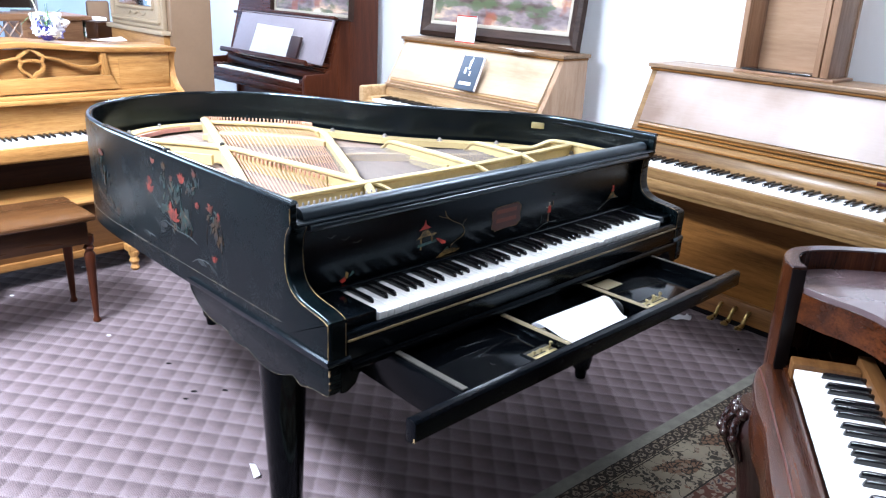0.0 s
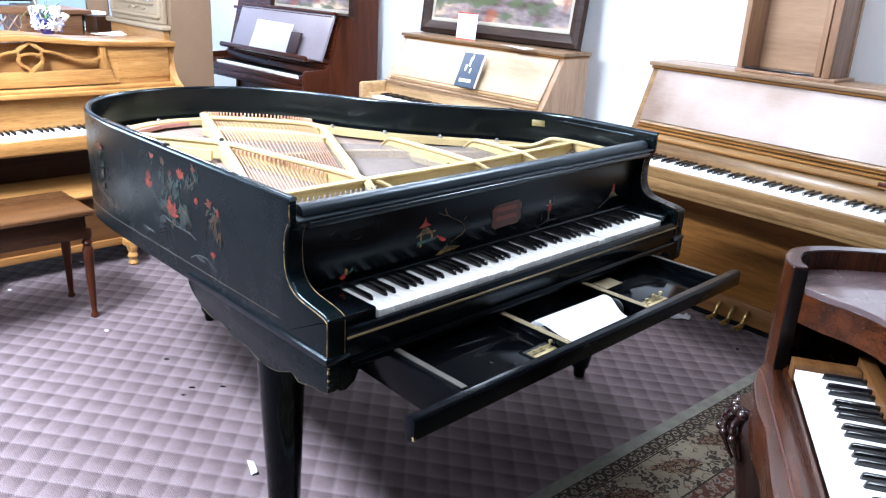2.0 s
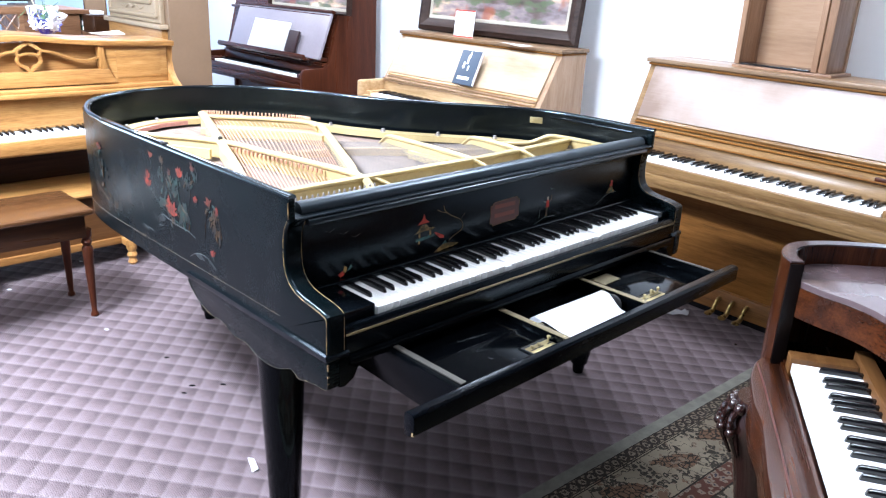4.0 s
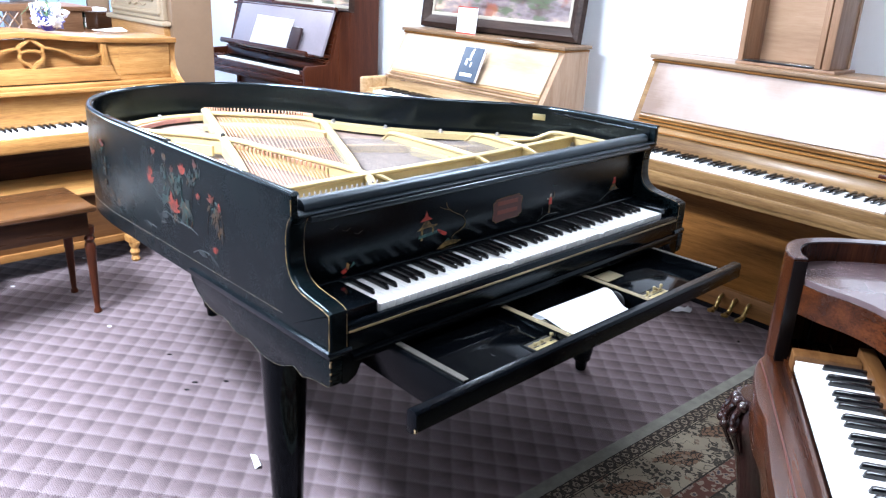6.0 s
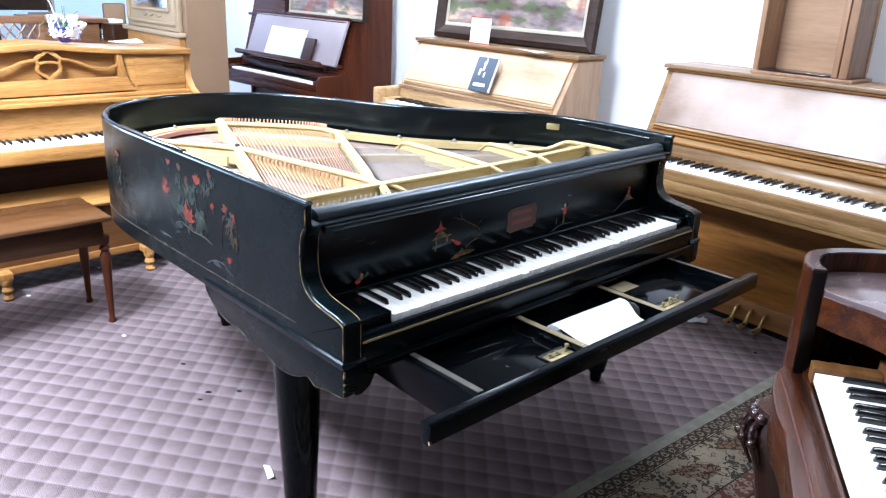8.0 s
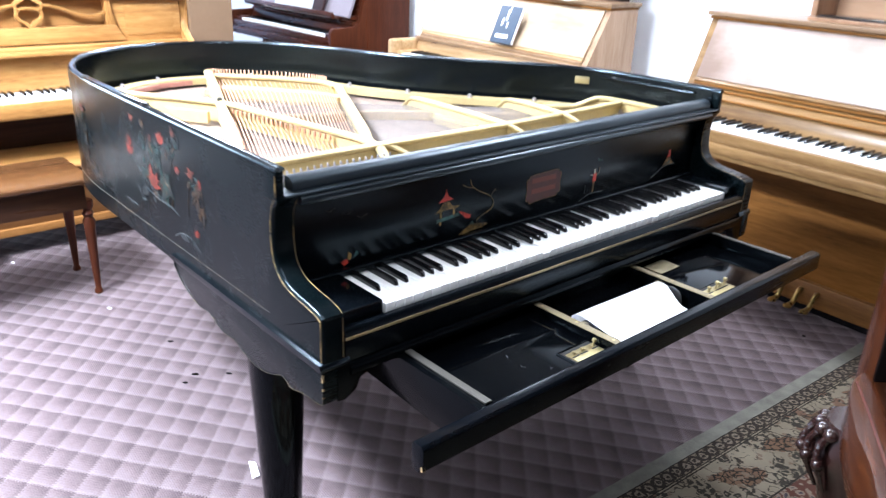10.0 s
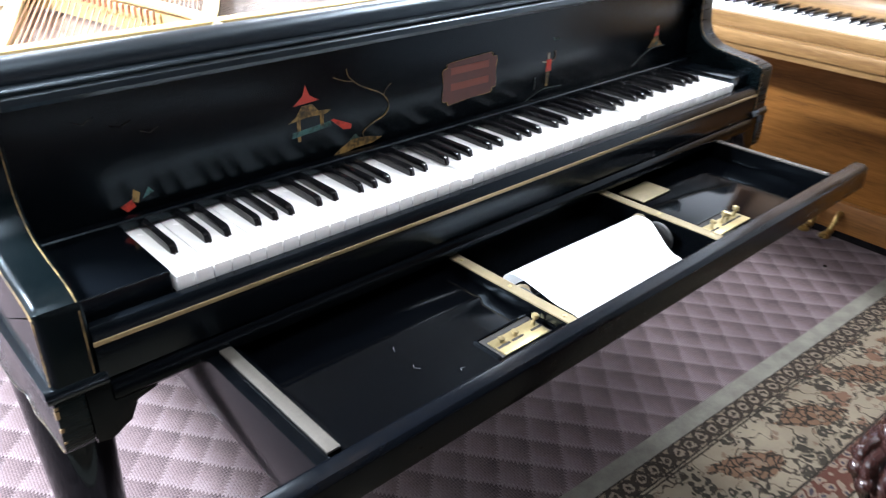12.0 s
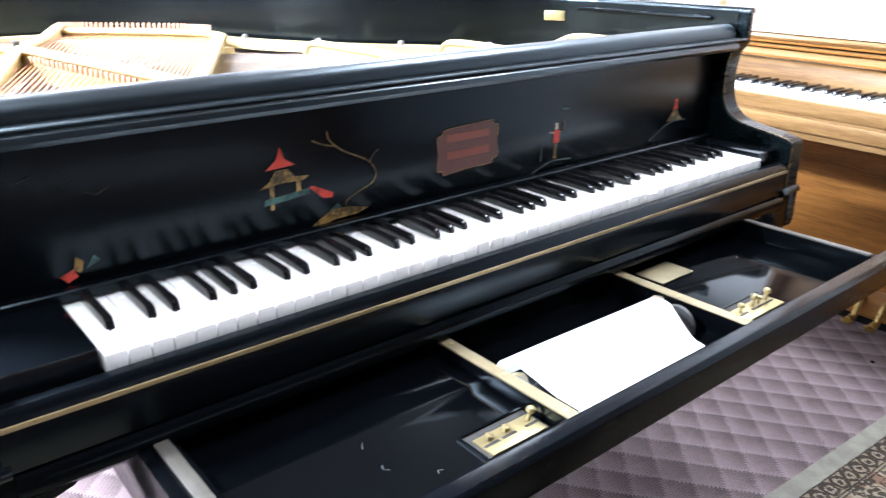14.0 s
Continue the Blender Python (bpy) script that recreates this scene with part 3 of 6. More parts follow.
part("sensor_step", prism([(-0.016, 0.628), (-0.006, 0.618), (0.03, 0.600), (0.04, 0.600), (0.04, 0.629)], 0.1, 1.1, "x", 0.001), BLACK, grand)

# painted scenes on the fallboard: thin raised paint
RED = brushed("red_paint", (0.58, 0.055, 0.035), 0.38)
OCHRE = brushed("ochre_paint", (0.30, 0.18, 0.055), 0.46)
TEAL = brushed("teal_paint", (0.05, 0.13, 0.12), 0.44)
CREAM = plain("cream_paint", (0.55, 0.48, 0.36), 0.55, 0, 0.2, 80)
MAROON = plain("maroon_shield", (0.085, 0.02, 0.013), 0.4, 0, 0.25, 50)
GREY_GREEN = brushed("grey_green_paint", (0.09, 0.12, 0.11), 0.48)
FALL_Y = 0.163


def flat_xz(outline, y, material, name="painted_motif", t=0.0008):
    return part(name, prism(outline, y - t, y + 0.001, "y"), material, grand)


def stroke_xz(pts, y, r, material, name="painted_motif"):
    return part(name, tube([(p.x, y, p.y) for p in spline([(a, b, 0) for a, b in pts], 4)], r * 0.72, 5), material, grand)


# the pagoda and its tree
flat_xz([(0.268, 0.850), (0.312, 0.852), (0.296, 0.862), (0.290, 0.878), (0.284, 0.862)], FALL_Y, RED)
flat_xz([(0.258, 0.826), (0.272, 0.834), (0.282, 0.848), (0.300, 0.848), (0.310, 0.836), (0.332, 0.834), (0.322, 0.829), (0.29, 0.830)], FALL_Y, OCHRE)
for px in (0.272, 0.312):
    flat_xz([(px, 0.812), (px + 0.006, 0.812), (px + 0.006, 0.830), (px, 0.830)], FALL_Y, OCHRE)
flat_xz([(0.262, 0.803), (0.264, 0.811), (0.33, 0.816), (0.332, 0.808)], FALL_Y, TEAL)
flat_xz([(0.272, 0.796), (0.277, 0.796), (0.277, 0.804), (0.272, 0.804)], FALL_Y, OCHRE)
flat_xz([(0.330, 0.817), (0.336, 0.818), (0.368, 0.803), (0.366, 0.796), (0.352, 0.798)], FALL_Y, RED)
stroke_xz([(0.392, 0.772), (0.388, 0.785), (0.405, 0.795), (0.432, 0.805), (0.440, 0.82), (0.428, 0.838), (0.405, 0.85), (0.385, 0.860), (0.366, 0.876), (0.362, 0.889)], FALL_Y - 0.001, 0.0013, OCHRE)
stroke_xz([(0.372, 0.868), (0.356, 0.872), (0.338, 0.880)], FALL_Y - 0.001, 0.0011, OCHRE)
stroke_xz([(0.430, 0.836), (0.436, 0.846), (0.445, 0.852)], FALL_Y - 0.001, 0.001, OCHRE)
flat_xz([(0.318, 0.752), (0.345, 0.768), (0.368, 0.779), (0.40, 0.776), (0.425, 0.770), (0.405, 0.764), (0.37, 0.763)], FALL_Y, OCHRE)
flat_xz([(0.362, 0.778), (0.374, 0.786), (0.382, 0.778)], FALL_Y, TEAL)
# the small figure-like motif, the bird strokes, the far pagoda
flat_xz([(0.812, 0.806), (0.827, 0.806), (0.826, 0.828), (0.814, 0.828)], FALL_Y, RED)
flat_xz([(0.815, 0.778), (0.821, 0.778), (0.822, 0.806), (0.814, 0.806)], FALL_Y, OCHRE)
flat_xz([(0.816, 0.829), (0.822, 0.829), (0.822, 0.840), (0.816, 0.840)], FALL_Y, CREAM)
stroke_xz([(0.827, 0.824), (0.836, 0.828), (0.836, 0.842)], FALL_Y - 0.001, 0.0018, OCHRE)
stroke_xz([(0.812, 0.824), (0.802, 0.826)], FALL_Y - 0.001, 0.0018, CREAM)
stroke_xz([(0.782, 0.778), (0.783, 0.80)], FALL_Y - 0.001, 0.0018, GREY_GREEN)
stroke_xz([(0.74, 0.752), (0.775, 0.764), (0.81, 0.774), (0.86, 0.772)], FALL_Y, 0.0016, GREY_GREEN)
flat_xz([(0.826, 0.868), (0.84, 0.866), (0.848, 0.861), (0.832, 0.861)], FALL_Y, TEAL)
flat_xz([(1.158, 0.822), (1.172, 0.822), (1.170, 0.842), (1.162, 0.842)], FALL_Y, RED)
flat_xz([(1.140, 0.800), (1.19, 0.800), (1.176, 0.812), (1.170, 0.822), (1.160, 0.822)], FALL_Y, OCHRE)
flat_xz([(1.158, 0.803), (1.174, 0.803), (1.168, 0.813)], FALL_Y - 0.0006, TEAL)
stroke_xz([(1.09, 0.770), (1.13, 0.790), (1.16, 0.798), (1.20, 0.798)], FALL_Y, 0.0016, GREY_GREEN)
for bx, bz in ((-0.018, 0.889), (0.024, 0.876), (0.060, 0.862)):
    stroke_xz([(bx - 0.012, bz + 0.003), (bx, bz - 0.002), (bx + 0.004, bz), (bx + 0.014, bz + 0.004)], FALL_Y - 0.0004, 0.0009, DULL_GOLD)
flat_xz([(0.006, 0.772), (0.014, 0.763), (0.026, 0.768), (0.022, 0.778)], FALL_Y, RED)
flat_xz([(0.022, 0.776), (0.03, 0.772), (0.034, 0.785), (0.026, 0.792)], FALL_Y, OCHRE)
flat_xz([(0.036, 0.776), (0.052, 0.782), (0.046, 0.790)], FALL_Y, TEAL)
# the shield: maroon panel in a gold border
part("shield", prism([(0.566, 0.791), (0.563, 0.798), (0.553, 0.801), (0.555, 0.826), (0.553, 0.851), (0.563, 0.855), (0.566, 0.862), (0.616, 0.865), (0.666, 0.866), (0.669, 0.859), (0.680, 0.856), (0.678, 0.831), (0.680, 0.807), (0.669, 0.803), (0.665, 0.796), (0.616, 0.795)], FALL_Y - 0.0010, FALL_Y + 0.001, "y"), MAROON, grand, "maroon shield with a gold border")
stroke_xz([(0.566, 0.791), (0.563, 0.798), (0.553, 0.801), (0.555, 0.826), (0.553, 0.851), (0.563, 0.855), (0.566, 0.862), (0.616, 0.865), (0.666, 0.866), (0.669, 0.859), (0.680, 0.856), (0.678, 0.831), (0.680, 0.807), (0.669, 0.803), (0.665, 0.796), (0.616, 0.795), (0.566, 0.791)], FALL_Y - 0.001, 0.0009, OCHRE)
for z in (0.842, 0.815):
    part("painted_bar", box(0.572, 0.66, FALL_Y - 0.0016, FALL_Y, z, z + 0.012, 0), plain("dim_gold_lettering", (0.20, 0.045, 0.024), 0.5), grand)

# legs
LEG = [(0.020, 0.0), (0.024, 0.02), (0.024, 0.035), (0.034, 0.045), (0.036, 0.06), (0.042, 0.09), (0.061, 0.53), (0.062, 0.56), (0.062, 0.628)]
for lx, ly in ((-0.094, 0.27), (1.30, 0.30), (0.41, 1.655)):
    part("leg", lathe(LEG, 28, pose(lx, ly, 0)), BLACK_GLOSS, grand)

# cast plate, struts, pins and strings
def rib(pts, thick=0.015, n=6, name="strut", low=0.872, lip=0.005, label=""):
    """A cast rib of the plate along (x, y, top) points, with a rounded lip along its top."""
    line = spline(pts, n)
    flat = [Vector((p.x, p.y)) for p in line]
    bm = bmesh.new()
    rows = []
    for off, drop in ((-0.4, None), (-0.4, 0.016), (-0.5 - lip / thick, 0.010), (-0.5 - lip / thick, 0.004), (-0.28, 0.0), (0.28, 0.0), (0.5 + lip / thick, 0.004), (0.5 + lip / thick, 0.010), (0.4, 0.016), (0.4, None)):
        rows.append([bm.verts.new((q.x, q.y, low if drop is None else max(p.z - drop, low))) for q, p in zip(offset_line(flat, off * thick), line)])
    for r, q in zip(rows, rows[1:] + rows[:1]):
        for i in range(len(line) - 1):
            bm.faces.new((r[i], r[i + 1], q[i + 1], q[i]))
    for i in (0, len(line) - 1):
        bm.faces.new([r[i] for r in rows])
    return part(name, bm, PLATE, grand, label)


def repeat(name, mesh, m):
    """One more of a small part of the grand on a shared mesh."""
    ob = new(name, mesh)
    ob.parent = grand
    ob.matrix_basis = m
    return ob


edge_line = rim_line[6:-6]
bm = band(edge_line, -0.062, -0.115, 0.872, 0.894)
bmesh.ops.bevel(bm, geom=[e for e in bm.edges if e.calc_face_angle(0) > radians(60)], offset=0.004, segments=2, affect="EDGES")
part("plate_flange", bm, PLATE, grand, "gold cast-iron plate edge bolted down along the rim")
BOLT = mesh_of("plate_bolt", lathe([(0.011, 0.894), (0.011, 0.897), (0.007, 0.898), (0.007, 0.904), (0.004, 0.906)], 8), STEEL)
bolt_line = offset_line(edge_line, -0.088)
for k in range(15):
    q = bolt_line[4 + k * (len(bolt_line) - 8) // 14]
    repeat("plate_bolt", BOLT, pose(q.x, q.y, 0))
part("pin_field", box(-0.10, 1.28, 0.20, 0.415, 0.866, 0.884, 0.002), PLATE, grand)
rib([(-0.095, 0.421, 0.930), (0.2, 0.418, 0.931), (0.72, 0.412, 0.930), (0.97, 0.422, 0.930), (1.268, 0.428, 0.934)], 0.013, 8, "belly_web")
# the long struts and the crossing
rib([(0.395, 1.585, 0.929), (0.29, 1.31, 0.927), (0.18, 1.046, 0.936)], 0.020)
rib([(0.18, 1.046, 0.934), (0.10, 0.82, 0.922), (0.03, 0.64, 0.908), (-0.02, 0.53, 0.898)], 0.016)
rib([(-0.03, 1.50, 0.916), (0.05, 1.335, 0.924), (0.18, 1.046, 0.935), (0.225, 0.83, 0.934), (0.265, 0.62, 0.933), (0.285, 0.50, 0.932), (0.288, 0.425, 0.930), (0.282, 0.395, 0.922), (0.275, 0.36, 0.900), (0.27, 0.33, 0.885)], 0.016)
rib([(0.300, 0.43, 0.928), (0.322, 0.412, 0.925), (0.350, 0.392, 0.910), (0.372, 0.372, 0.893), (0.385, 0.36, 0.885)], 0.013)
rib([(0.675, 1.19, 0.898), (0.665, 1.165, 0.917), (0.645, 1.125, 0.924), (0.52, 0.88, 0.922), (0.375, 0.60, 0.921), (0.335, 0.53, 0.918), (0.296, 0.46, 0.926)], 0.018)
rib([(0.775, 0.93, 0.886), (0.769, 0.90, 0.905), (0.760, 0.868, 0.922), (0.753, 0.79, 0.926), (0.74, 0.60, 0.930), (0.727, 0.43, 0.930), (0.742, 0.398, 0.921), (0.768, 0.372, 0.902), (0.785, 0.35, 0.886)], 0.014)
rib([(1.035, 0.75, 0.886), (1.028, 0.72, 0.905), (1.015, 0.685, 0.922), (1.005, 0.61, 0.927), (0.985, 0.50, 0.930), (0.972, 0.425, 0.931), (0.985, 0.396, 0.921), (1.006, 0.368, 0.902), (1.02, 0.345, 0.886)], 0.014)
rib([(1.02, 0.655, 0.896), (1.09, 0.60, 0.907), (1.17, 0.545, 0.911), (1.215, 0.515, 0.930), (1.238, 0.495, 0.938), (1.262, 0.44, 0.937), (1.270, 0.36, 0.937), (1.272, 0.27, 0.936)], 0.014)
# raised rail at the tail with the bass hitch pins
tail = spline([(0.395, 1.582, 0), (0.455, 1.53, 0), (0.54, 1.45, 0), (0.62, 1.36, 0), (0.668, 1.285, 0), (0.680, 1.225, 0), (0.664, 1.165, 0)], 6)
rib([(p.x, p.y, 0.918) for p in tail], 0.030, 1, "tail_web", label="raised rail that holds the bass hitch pins")
HITCH = mesh_of("hitch_pin", lathe([(0.0036, 0.916), (0.0036, 0.931), (0.002, 0.933)], 6), COPPER)
TUNER = mesh_of("tuning_pin", lathe([(0.0036, 0.884), (0.0036, 0.922), (0.002, 0.925)], 6), STEEL)
DAMPER = mesh_of("damper", box(0, 0.011, 0.0, 0.035, 0.0, 0.014, 0.001), EBONY)
MAPLE = plain("maple_bridge", (0.55, 0.40, 0.22), 0.5)


def tail_at(f):
    g = f * (len(tail) - 10)
    return tail[int(g)].lerp(tail[int(g) + 1], g % 1)


for k in range(38):
    p = tail_at(k / 37)
    repeat("hitch_pin", HITCH, pose(p.x, p.y, 0))
inset = [p - Vector((0.042, 0.085, 0)) for p in tail[:-6]]
part("hitch_plate", web([Vector((p.x, p.y)) for p in inset], 0.10, 0.866, [0.886] * len(inset)), PLATE, grand, "cast plate under the bass hitch pins")
bridge = [p - Vector((0.082, 0.185, 0)) for p in tail[:-6]]
part("bass_bridge", web([Vector((p.x, p.y)) for p in bridge], 0.030, 0.863, [0.905] * len(bridge)), MAPLE, grand, "pale maple bridge")
bridge = spline([(0.16, 1.22, 0), (0.25, 1.06, 0), (0.38, 0.95, 0), (0.60, 0.88, 0), (0.78, 0.76, 0), (0.98, 0.62, 0), (1.16, 0.50, 0)], 6)
part("long_bridge", web([Vector((p.x, p.y)) for p in bridge], 0.028, 0.863, [0.888] * len(bridge)), MAPLE, grand, "long maple bridge over the soundboard")
# bearing bars beside the struts, with their studs
STUD = mesh_of("stud", lathe([(0.004, 0.0), (0.004, 0.012), (0.0025, 0.014)], 6), COPPER)
for a, b, studs in (((0.205, 1.00, 0.914), (0.272, 0.575, 0.914), 22), ((0.070, 1.17, 0.905), (0.145, 1.05, 0.905), 0), ((0.712, 0.70, 0.900), (0.722, 0.525, 0.900), 0)):
    a, b = Vector(a), Vector(b)
    part("bearing_bar", web([Vector((a.x, a.y)), Vector((b.x, b.y))], 0.014, 0.872, [a.z, b.z]), PLATE, grand, "pale cast bar beside a strut")
    for k in range(studs):
        q = a.lerp(b, (k + 0.5) / studs)
        repeat("stud", STUD, pose(q.x - 0.016, q.y - 0.006, q.z - 0.008))
for k in range(32):
    f = k / 31
    p = tail_at(f)
    a, b = Vector((-0.06 + 0.32 * f, 0.44, 0.890)), Vector((p.x - 0.006, p.y - 0.014, 0.898))
    c = a.lerp(b, 0.78)
    part("copper_string", tube([a, Vector((c.x, c.y, 0.907)), b], 0.0021 - 0.0008 * f, 5), COPPER, grand)
for k in range(96):
    f = k / 95
    far = 1.42 - 0.60 * f ** 0.75 - 0.30 * f
    part("steel_string", tube([Vector((0.31 + 0.94 * f, 0.44, 0.892)), Vector((0.19 + 0.10 * f + 0.94 * f, far, 0.891))], 0.0009, 4), AGED_STEEL, grand)
for k in range(226):
    repeat("tuning_pin", TUNER, pose(-0.07 + 1.32 * k / 225, 0.325 + 0.026 * (k % 3), -0.010 if k < 63 else -0.030))
for k in range(60):
    repeat("damper", DAMPER, pose(0.32 + 0.86 * k / 59, 0.435, 0.894))
part("red_felt", web([Vector(p) for p in ((0.02, 1.46), (0.12, 1.57), (0.24, 1.63), (0.36, 1.64))], 0.022, 0.872, [0.888] * 4), RED_FELT, grand, "faded red felt strip at the tail")
part("screw", lathe([(0.008, 0.930), (0.008, 0.942), (0.004, 0.945)], 8, pose(0.18, 1.046, 0)), DARK_STEEL, grand)
# lid hardware
part("label_plate", box(-0.025, 0.025, -0.002, 0.002, 0.960, 0.983, 0.001, pose(1.2815, 0.608, -0.003, 0, 0, -63)), BRASS, grand, "small brass plate inside the rim")
part("hinge_strip", box(-0.1545, -0.1385, 0.752, 1.166, 1.0112, 1.0136, 0.0008), EDGE_BLACK, grand, "black lid hinge strip along the rim")
for hy in (0.745, 1.173):
    part("hinge_knuckle", tube([(-0.1565, hy, 1.0112), (-0.1375, hy, 1.0112)], 0.0042, 8), DARK_STEEL, grand)
part("prop_rail", tube([(1.3035, 0.553, 0.987), (1.313, 0.38, 0.987), (1.318, 0.205, 0.987)], 0.0045, 8), BLACK, grand, "black rail inside the rim")
for bx, by in ((1.307, 0.50), (1.313, 0.37), (1.317, 0.24)):
    part("rail_bracket", box(bx - 0.003, bx + 0.012, by - 0.005, by + 0.005, 0.984, 0.991, 0.001), DARK_STEEL, grand)

DULL_WHITE = plain("scratched_lacquer", (0.035, 0.037, 0.042), 0.6, 0, 0.4, 60)
# player drawer, pulled out
def worn_lacquer():
    """Black lacquer rubbed brown in streaks."""
    m, nt, p = mat("worn_black_lacquer")
    n1, n2 = noise_tex(nt, coords(nt, (4, 20, 20)), 2.0, 5.0, 0.65), noise_tex(nt, coords(nt), 70, 3)
    f = math_node(nt, "ADD", math_node(nt, "MULTIPLY", n1, 0.75), math_node(nt, "MULTIPLY", n2, 0.25))
    nt.links.new(ramp(nt, f, [(0.50, (0.0015, 0.002, 0.003)), (0.66, (0.004, 0.0032, 0.003)), (0.82, (0.014, 0.008, 0.005))]), p.inputs["Base Color"])
    nt.links.new(ramp(nt, f, [(0.4, (0.13,) * 3), (0.7, (0.32,) * 3)]), p.inputs["Roughness"])
    p.inputs["Specular IOR Level"].default_value = 0.1
    p.inputs["Specular Tint"].default_value = (0.68, 0.87, 1.0, 1)
    bump(nt, p, n2, 0.05, 0.0005)
    return m


WORN_BLACK = worn_lacquer()
drawer = part("drawer", prism([(-0.292, 0.600), (-0.292, 0.64), (-0.286, 0.646), (-0.266, 0.646), (-0.262, 0.642), (-0.262, 0.592), (-0.28, 0.592)], -0.143, 1.248, "x", 0.002), WORN_BLACK, grand, "player drawer pulled out, its front worn brown")
part("worn_chip", prism([(-0.1434, -0.291), (-0.1436, -0.286), (-0.139, -0.2925), (-0.138, -0.291)], 0.598, 0.607, "z"), CHIP, drawer)
for sx0, sx1 in ((0.008, 0.026), (1.142, 1.160)):
    part("drawer_side", prism([(-0.262, 0.642), (0.2, 0.642), (0.2, 0.56), (-0.20, 0.545), (-0.262, 0.575)], sx0, sx1, "x", 0.002), BLACK, drawer)
RUNNER = plain("dull_metal_runner", (0.055, 0.050, 0.042), 0.5, 0.3, 0.35, 20)
part("runner", box(0.025, 0.041, -0.258, 0.2, 0.6425, 0.646, 0.001), RUNNER, drawer, "dull worn drawer runner")
part("runner", box(1.140, 1.152, -0.258, 0.2, 0.6425, 0.646, 0.001), RUNNER, drawer, "dull worn drawer runner")
part("deck", prism([(-0.262, 0.612), (-0.125, 0.612), (-0.113, 0.6155), (-0.105, 0.6165), (0.2, 0.6185), (0.2, 0.6), (-0.262, 0.598)], 0.047, 0.402, "x", 0.001), BLACK_GLOSS, drawer)
part("deck_edge", box(0.043, 0.050, -0.262, 0.2, 0.60, 0.638, 0.001), BLACK, drawer)
part("deck", prism([(-0.262, 0.612), (0.2, 0.615), (0.2, 0.6), (-0.262, 0.598)], 0.789, 1.141, "x", 0.001), BLACK_GLOSS, drawer)
for dx in (0.404, 0.768):
    part("divider", box(dx, dx + 0.020, -0.262, 0.2, 0.594, 0.631, 0.001), BLACK, drawer)
    part("divider_cap", box(dx + 0.001, dx + 0.019, -0.262, 0.0, 0.6312, 0.634, 0.001), OLD_BRASS, drawer, "worn brass cap strip")
    for sy in (-0.24, -0.14, -0.04):
        part("screw", lathe([(0.003, 0), (0.0032, 0.001), (0.002, 0.0014)], 8, pose(dx + 0.01, sy, 0.634)), BRASS, drawer)
part("pit_floor", box(0.424, 0.768, -0.262, 0.2, 0.593, 0.597, 0), BLACK, drawer)
part("pit_back", box(0.424, 0.768, 0.0, 0.02, 0.597, 0.64, 0.002), BLACK, drawer)
# Flat dark sheets paint the shade of the uncut control hollows and slots.
HOLLOW_SHADE = plain("painted_hollow_shade", (0.01, 0.009, 0.008), 0.7)
for rx0, rx1, levers in ((0.306, 0.400, ((0.326, 0.006), (0.352, 0.006), (0.388, 0.015))), (0.806, 0.925, ((0.835, 0.012), (0.868, 0.018), (0.885, 0.010), (0.905, 0.017)))):
    ry0, ry1 = -0.232, -0.186
    bm = bmesh.new()
    for x0, x1, y0, y1 in ((rx0 - 0.004, rx1, ry1, ry1 + 0.003), (rx0 - 0.004, rx0 - 0.001, ry0, ry1)):
        add_box(bm, x0, x1, y0, y1, 0.6125, 0.6150)
    part("recess_edge", bm, BLACK, drawer)
    part("hollow_sheet", box(rx0 - 0.003, rx1, ry0, ry1, 0.6122, 0.6128, 0), HOLLOW_SHADE, drawer, "flat dark sheet painting the shaded hollow round the controls")
    part("control_plate", box(rx0 + 0.006, rx1 - 0.004, ry0, ry1 - 0.012, 0.6130, 0.6150, 0.0006), BRASS, drawer, "brass control plate with levers")
    for lx, hgt in levers:
        part("slot", box(lx - 0.012, lx + 0.010, ry0 + 0.014, ry0 + 0.018, 0.6150, 0.6154, 0), HOLLOW_SHADE, drawer)
        part("lever", lathe([(0.003, 0.0), (0.0025, hgt * 0.55), (0.0055, hgt * 0.7), (0.0055, hgt), (0.003, hgt + 0.002)], 10, pose(lx, ry0 + 0.024, 0.615, 0, 18, 0)), BRASS, drawer)
part("name_plate", box(0.83, 0.915, -0.075, -0.02, 0.6145, 0.617, 0.001), OLD_BRASS, drawer, "stained brass plate")
roll = spline([(-0.105, 0.600, 0), (-0.11, 0.628, 0), (-0.13, 0.640, 0), (-0.17, 0.636, 0), (-0.21, 0.630, 0), (-0.25, 0.628, 0), (-0.262, 0.60, 0)], 5)
bm = bmesh.new()
def roll_edge(y):
    """The paper's far edge: it tapers towards the take-up spool."""
    return 0.738 - 0.062 * max(0.0, min(1.0, (-0.15 - y) / 0.085))


rows = [[bm.verts.new((x0, p.x, p.y + 0.002 * math.sin(9 * x0 + 20 * p.x))) for p in roll for x0 in [0.432 + (roll_edge(p.x) - 0.432) * k / 9]] for k in range(10)]
for a, b in zip(rows, rows[1:]):
    for k in range(len(a) - 1):
        bm.faces.new((a[k], a[k + 1], b[k + 1], b[k]))
bmesh.ops.solidify(bm, geom=bm.faces[:], thickness=0.0008)
music_roll = root("music_roll", pose(0, 0, 0), "white paper piano roll stretched across the open drawer", "paper roll")
part("paper", bm, PAPER, music_roll)
for fx in (0.424, 0.748):
    part("spool_flange", lathe([(0.028, 0.0), (0.03, 0.003), (0.010, 0.004)], 20, pose(fx, -0.16, 0.604, 0, 90, 0)), DARK_STEEL, music_roll, "dark round spool flange")
